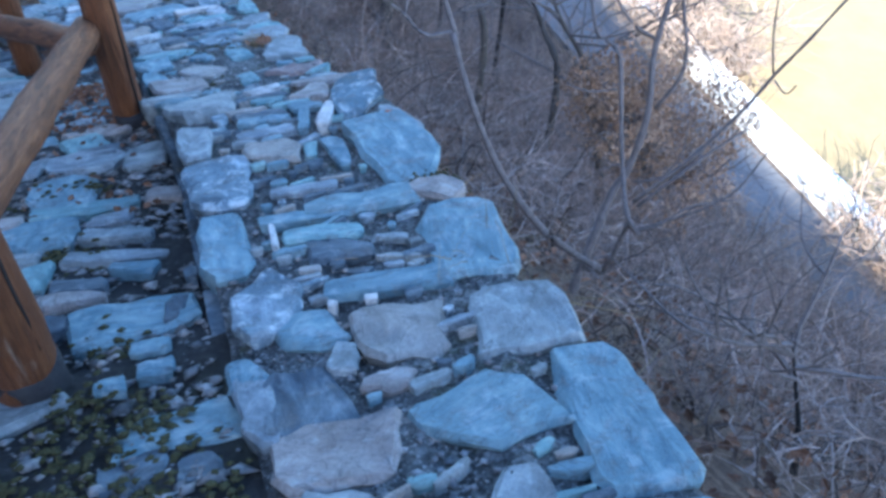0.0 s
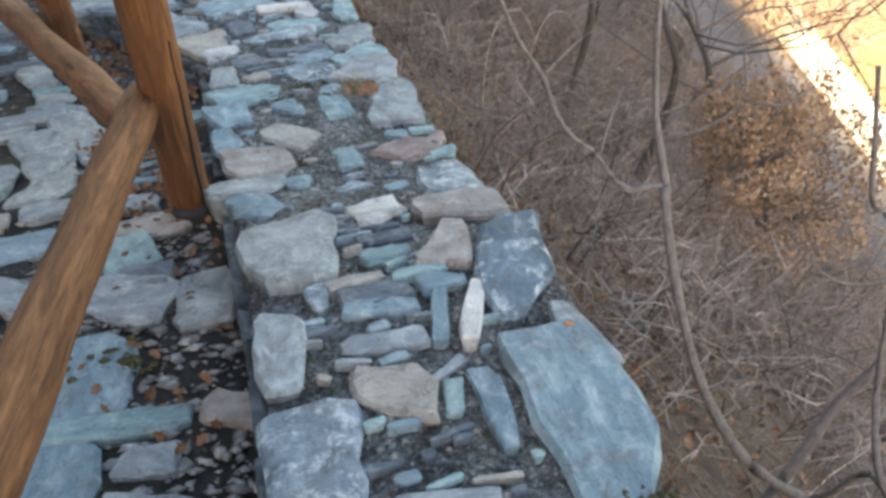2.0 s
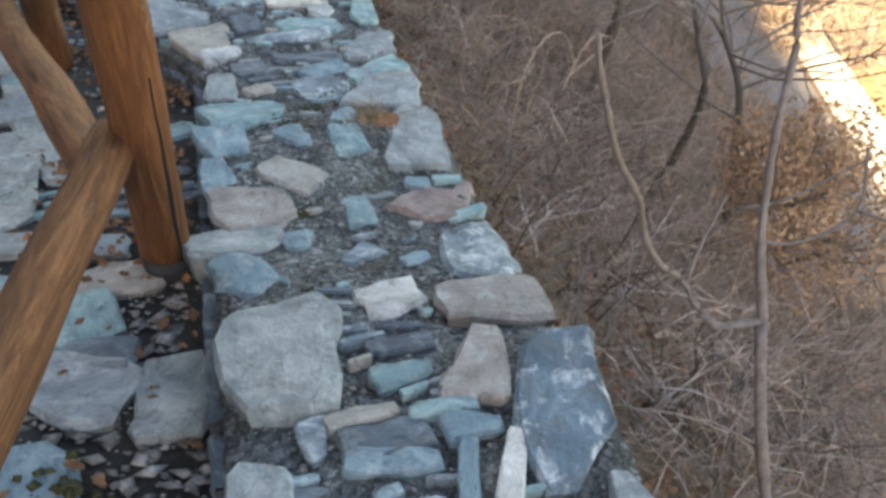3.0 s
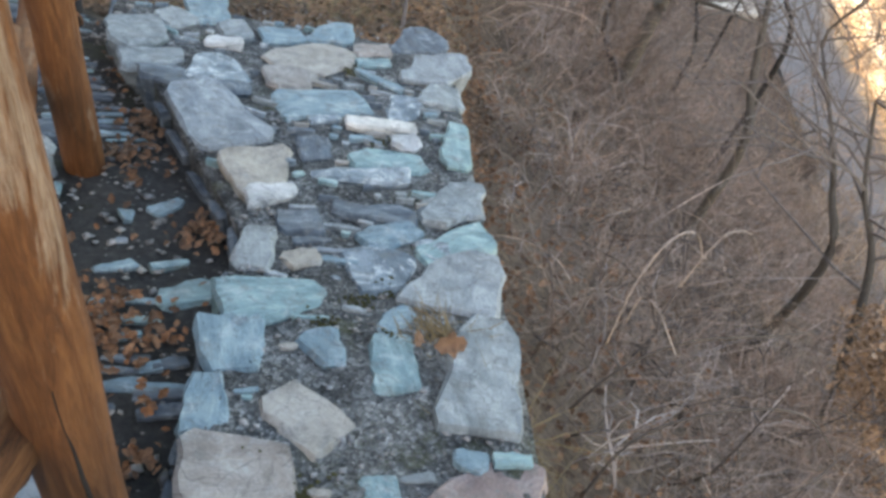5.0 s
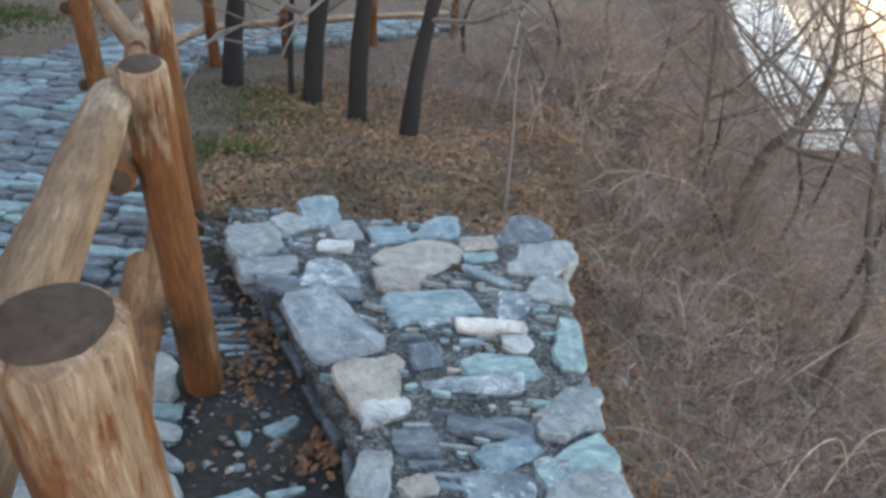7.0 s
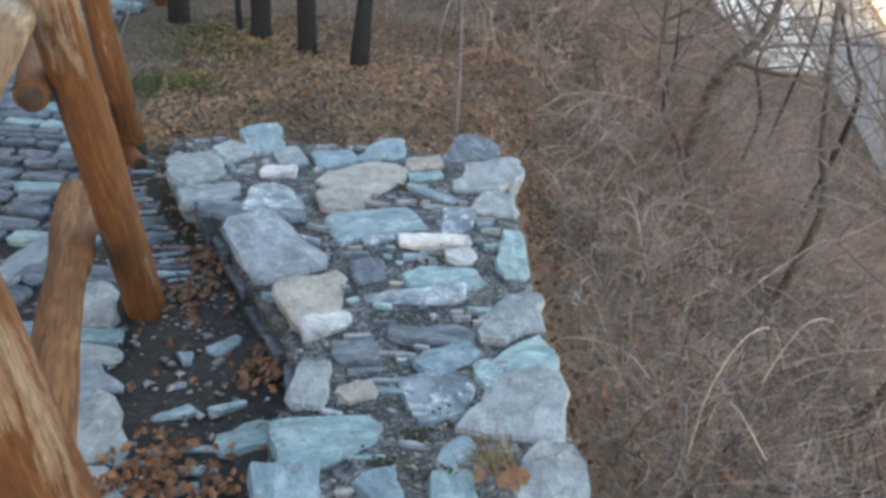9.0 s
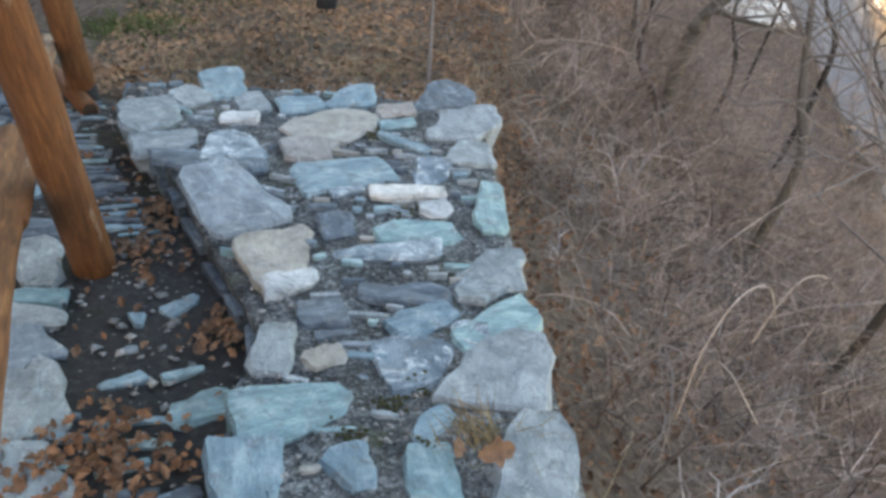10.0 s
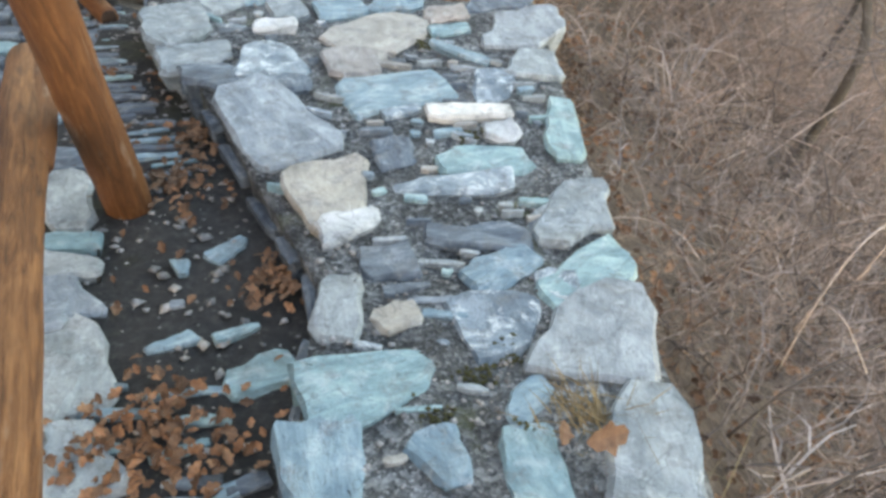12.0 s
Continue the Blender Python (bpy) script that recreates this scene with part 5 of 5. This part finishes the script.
stone(path, "grey", -0.804, 4.540, 0.180, 0.107, 8, -0.20, -0.14, 0.26, 0.090)
stone(path, "teal", -0.838, 4.651, 0.164, 0.088, 10, 0.01, -0.01, 0.23, 0.090)
stone(path, "blue", -0.404, 4.665, 0.139, 0.066, 56, -0.22, -0.04, 0.23, 0.030)
stone(path, "blue", -0.459, 4.273, 0.134, 0.047, 42, 0.45, -0.22, 0.27, 0.030)
stone(path, "teal", -0.221, 4.177, 0.203, 0.133, 32, -0.09, 0.16, 0.35, 0.040)
stone(path, "teal", -0.306, 4.321, 0.127, 0.044, 34, 0.01, 0.01, 0.44, 0.030)
stone(path, "blue", -0.513, 4.569, 0.070, 0.046, -82, -0.45, 0.21, 0.22, 0.030)
stone(path, "lilac", -0.484, 4.418, 0.042, 0.030, 14, -0.01, 0.11, 0.30, 0.030)
stone(path, "blue", -0.240, 3.771, 0.228, 0.040, 10, 0.17, 0.04, 0.23, 0.050)
stone(path, "dark", -0.192, 3.872, 0.102, 0.043, 28, 0.05, -0.00, 0.25, 0.050)
stone(path, "dark", -0.160, 3.700, 0.141, 0.048, 18, 0.01, -0.02, 0.17, 0.050)
stone(path, "dark", -0.186, 3.754, 0.137, 0.048, 10, -0.17, 0.02, 0.22, 0.040)
stone(path, "blue", -0.240, 3.847, 0.071, 0.040, 18, 0.15, 0.08, 0.21, 0.040)

# thin slate courses set on edge between the fence and the wall
slate_rng = random.Random(33)
for low, high, step in ((3.62, 4.12, 0.075), (5.05, 6.5, 0.06)):
    y = low
    while y < high:
        x = left_x(y) - slate_rng.uniform(0.12, 0.2)
        for k in range(2):
            length = slate_rng.uniform(0.1, 0.24)
            stone(path, slate_rng.choice(("dark", "dark", "blue", "dark", "teal")), x - length / 2, y + slate_rng.uniform(-0.015, 0.015), length, slate_rng.uniform(0.022, 0.045), slate_rng.gauss(14, 7), 0, 0, 0.4, 0.04)
            x -= length + slate_rng.uniform(0.01, 0.06)
        y += step * slate_rng.uniform(0.7, 1.3)


def paving():
    """Courses of rough stones across the path, where none is laid yet."""
    rng = random.Random(8)
    near, far = 0, {}
    y = -0.4
    fence_y, fence_x = (0.4, 1.31, 2.5, 3.31, 4.87, 6.62, 8.1, 11.9, 13.3, 15.2, 20), (-0.02, -0.02, -0.03, -0.33, -0.95, -1.55, -2.7, -3.2, -2.7, -1.8, 0.2)
    left_y, left_xs = (-1, 3, 8, 10.8, 14, 16, 20), (-1.5, -2.0, -4.2, -4.8, -4.9, -3.8, -1.6)
    while y < 19:
        course = rng.uniform(0.09, 0.2) * (1 if y < 8 else 1.35)
        x = lerp_at(y, left_y, left_xs) + rng.uniform(-0.2, 0.1)
        while x < lerp_at(y, fence_y, fence_x) - 0.08:
            length = rng.uniform(0.12, 0.38) if y > 1.0 else rng.uniform(0.05, 0.16)
            cx, cy, w = x + length / 2, y + rng.uniform(-0.02, 0.02), course * rng.uniform(0.7, 0.98)
            x += length + 0.015
            if cx > lerp_at(y, fence_y, fence_x) or any(abs(cx - a) < l * 0.95 + length * 0.42 and abs(cy - b) < max(m, 0.3 * l) + w * 0.4 for a, b, l, m in LAID[:60]):
                continue
            tone = rng.choice(("blue", "grey", "lilac", "teal", "grey", "dark", "blue", "pink") if 1.0 < y < 4.6 else ("dark", "blue", "dark", "teal", "dark"))
            if y < 1.05 and rng.random() < 0.45:
                continue
            if near < 230 and 0.5 < y < 7 and cx > -0.75 - 0.3 * y:
                near += 1
                n = len(LAID)
                stone(path, tone, cx, cy, length, w, rng.gauss(0, 7), rng.uniform(-0.3, 0.3), rng.uniform(-0.1, 0.1), rng.uniform(0.1, 0.35), 0.08 if y > 1.05 else 0.04)
                del LAID[n:]
            else:
                v, f = stone_mesh("s", rng, length, w, rng.uniform(-0.3, 0.3), 0, rng.uniform(0.1, 0.35), 0.06, -0.05)
                far.setdefault(tone, []).append((v, f, on_slope(cx, cy, path_z(cy) + (0.03 if y < 8.4 else 0.06), rng.gauss(0, 14))))
        y += course + 0.012
    for tone, bits in far.items():
        join("paving", path, bits, STONE[tone], "rough paving stones of the path")


paving()


def side_stones():
    """Rough courses on the path side of the wall."""
    rng = random.Random(6)
    y = 0.6
    while y < 6.5:
        length = rng.uniform(0.14, 0.4)
        cy = y + length / 2
        y += length + 0.01
        top, low = wall_top(cy) - 0.07, path_z(cy) + 0.03
        z = low
        while z < top - 0.03:
            h = min(rng.uniform(0.05, 0.11), top - z)
            verts, faces = stone_mesh("s", rng, length * rng.uniform(0.85, 1), h, rng.uniform(-0.2, 0.2), 0, 0.2, 0.025, -0.05)
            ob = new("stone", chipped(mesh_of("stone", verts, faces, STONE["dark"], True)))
            ob.parent = wall
            a = math.degrees(math.atan2(left_x(cy + 0.2) - left_x(cy - 0.2), 0.4))
            ob.matrix_basis = pose(left_x(cy) + 0.01, cy, z + h / 2) @ pose(0, 0, 0, 0, 0, -a) @ pose(0, 0, 0, 0, -90, 0) @ pose(0, 0, 0, 0, 0, -90) @ pose(0, 0, 0, 0, 0, 20 + rng.gauss(0, 4))
            z += h + 0.008


side_stones()


def slivers():
    """Small splits of stone wedged on edge into the mortar between the large ones."""
    rng = random.Random(19)
    made, tries, small = 0, 0, {}
    while tries < 1700:
        tries += 1
        y = rng.uniform(0.3, 6.4)
        x = rng.uniform(left_x(y) + 0.06, right_x(y) - 0.06)
        length, width = rng.uniform(0.025, 0.13), rng.uniform(0.012, 0.03)
        clash = 3.05 < y < 4.2 and rng.random() < 0.8
        for a, b, l, w, turn in BEDDED:
            dx, dy = x - a, y - b
            u, v = dx * math.cos(turn) + dy * math.sin(turn), dy * math.cos(turn) - dx * math.sin(turn)
            if abs(u) < l + length * 0.3 and abs(v) < w + width * 0.5:
                clash = True
                break
        if clash:
            continue
        tone = rng.choice(("dark", "blue", "teal", "grey", "dark", "lilac", "spotted", "cream"))
        ang = rng.gauss(4, 14)
        BEDDED.append((x, y, length * 0.5, width * 0.6, radians(ang)))
        made += 1
        if length > 0.055:
            stone(wall, tone, x, y, length, width, ang, rng.uniform(-0.4, 0.4), 0, rng.uniform(0.2, 0.5), 0.03)
        else:
            v, f = stone_mesh("s", rng, length, width, 0, 0, 0.4, 0.008, -0.02)
            small.setdefault(tone, []).append((v, f, on_slope(x, y, wall_top(y), ang)))
    for tone, bits in small.items():
        join("stone_chips", wall, bits, STONE[tone], "small stone chips set in the mortar")


slivers()
gravel()
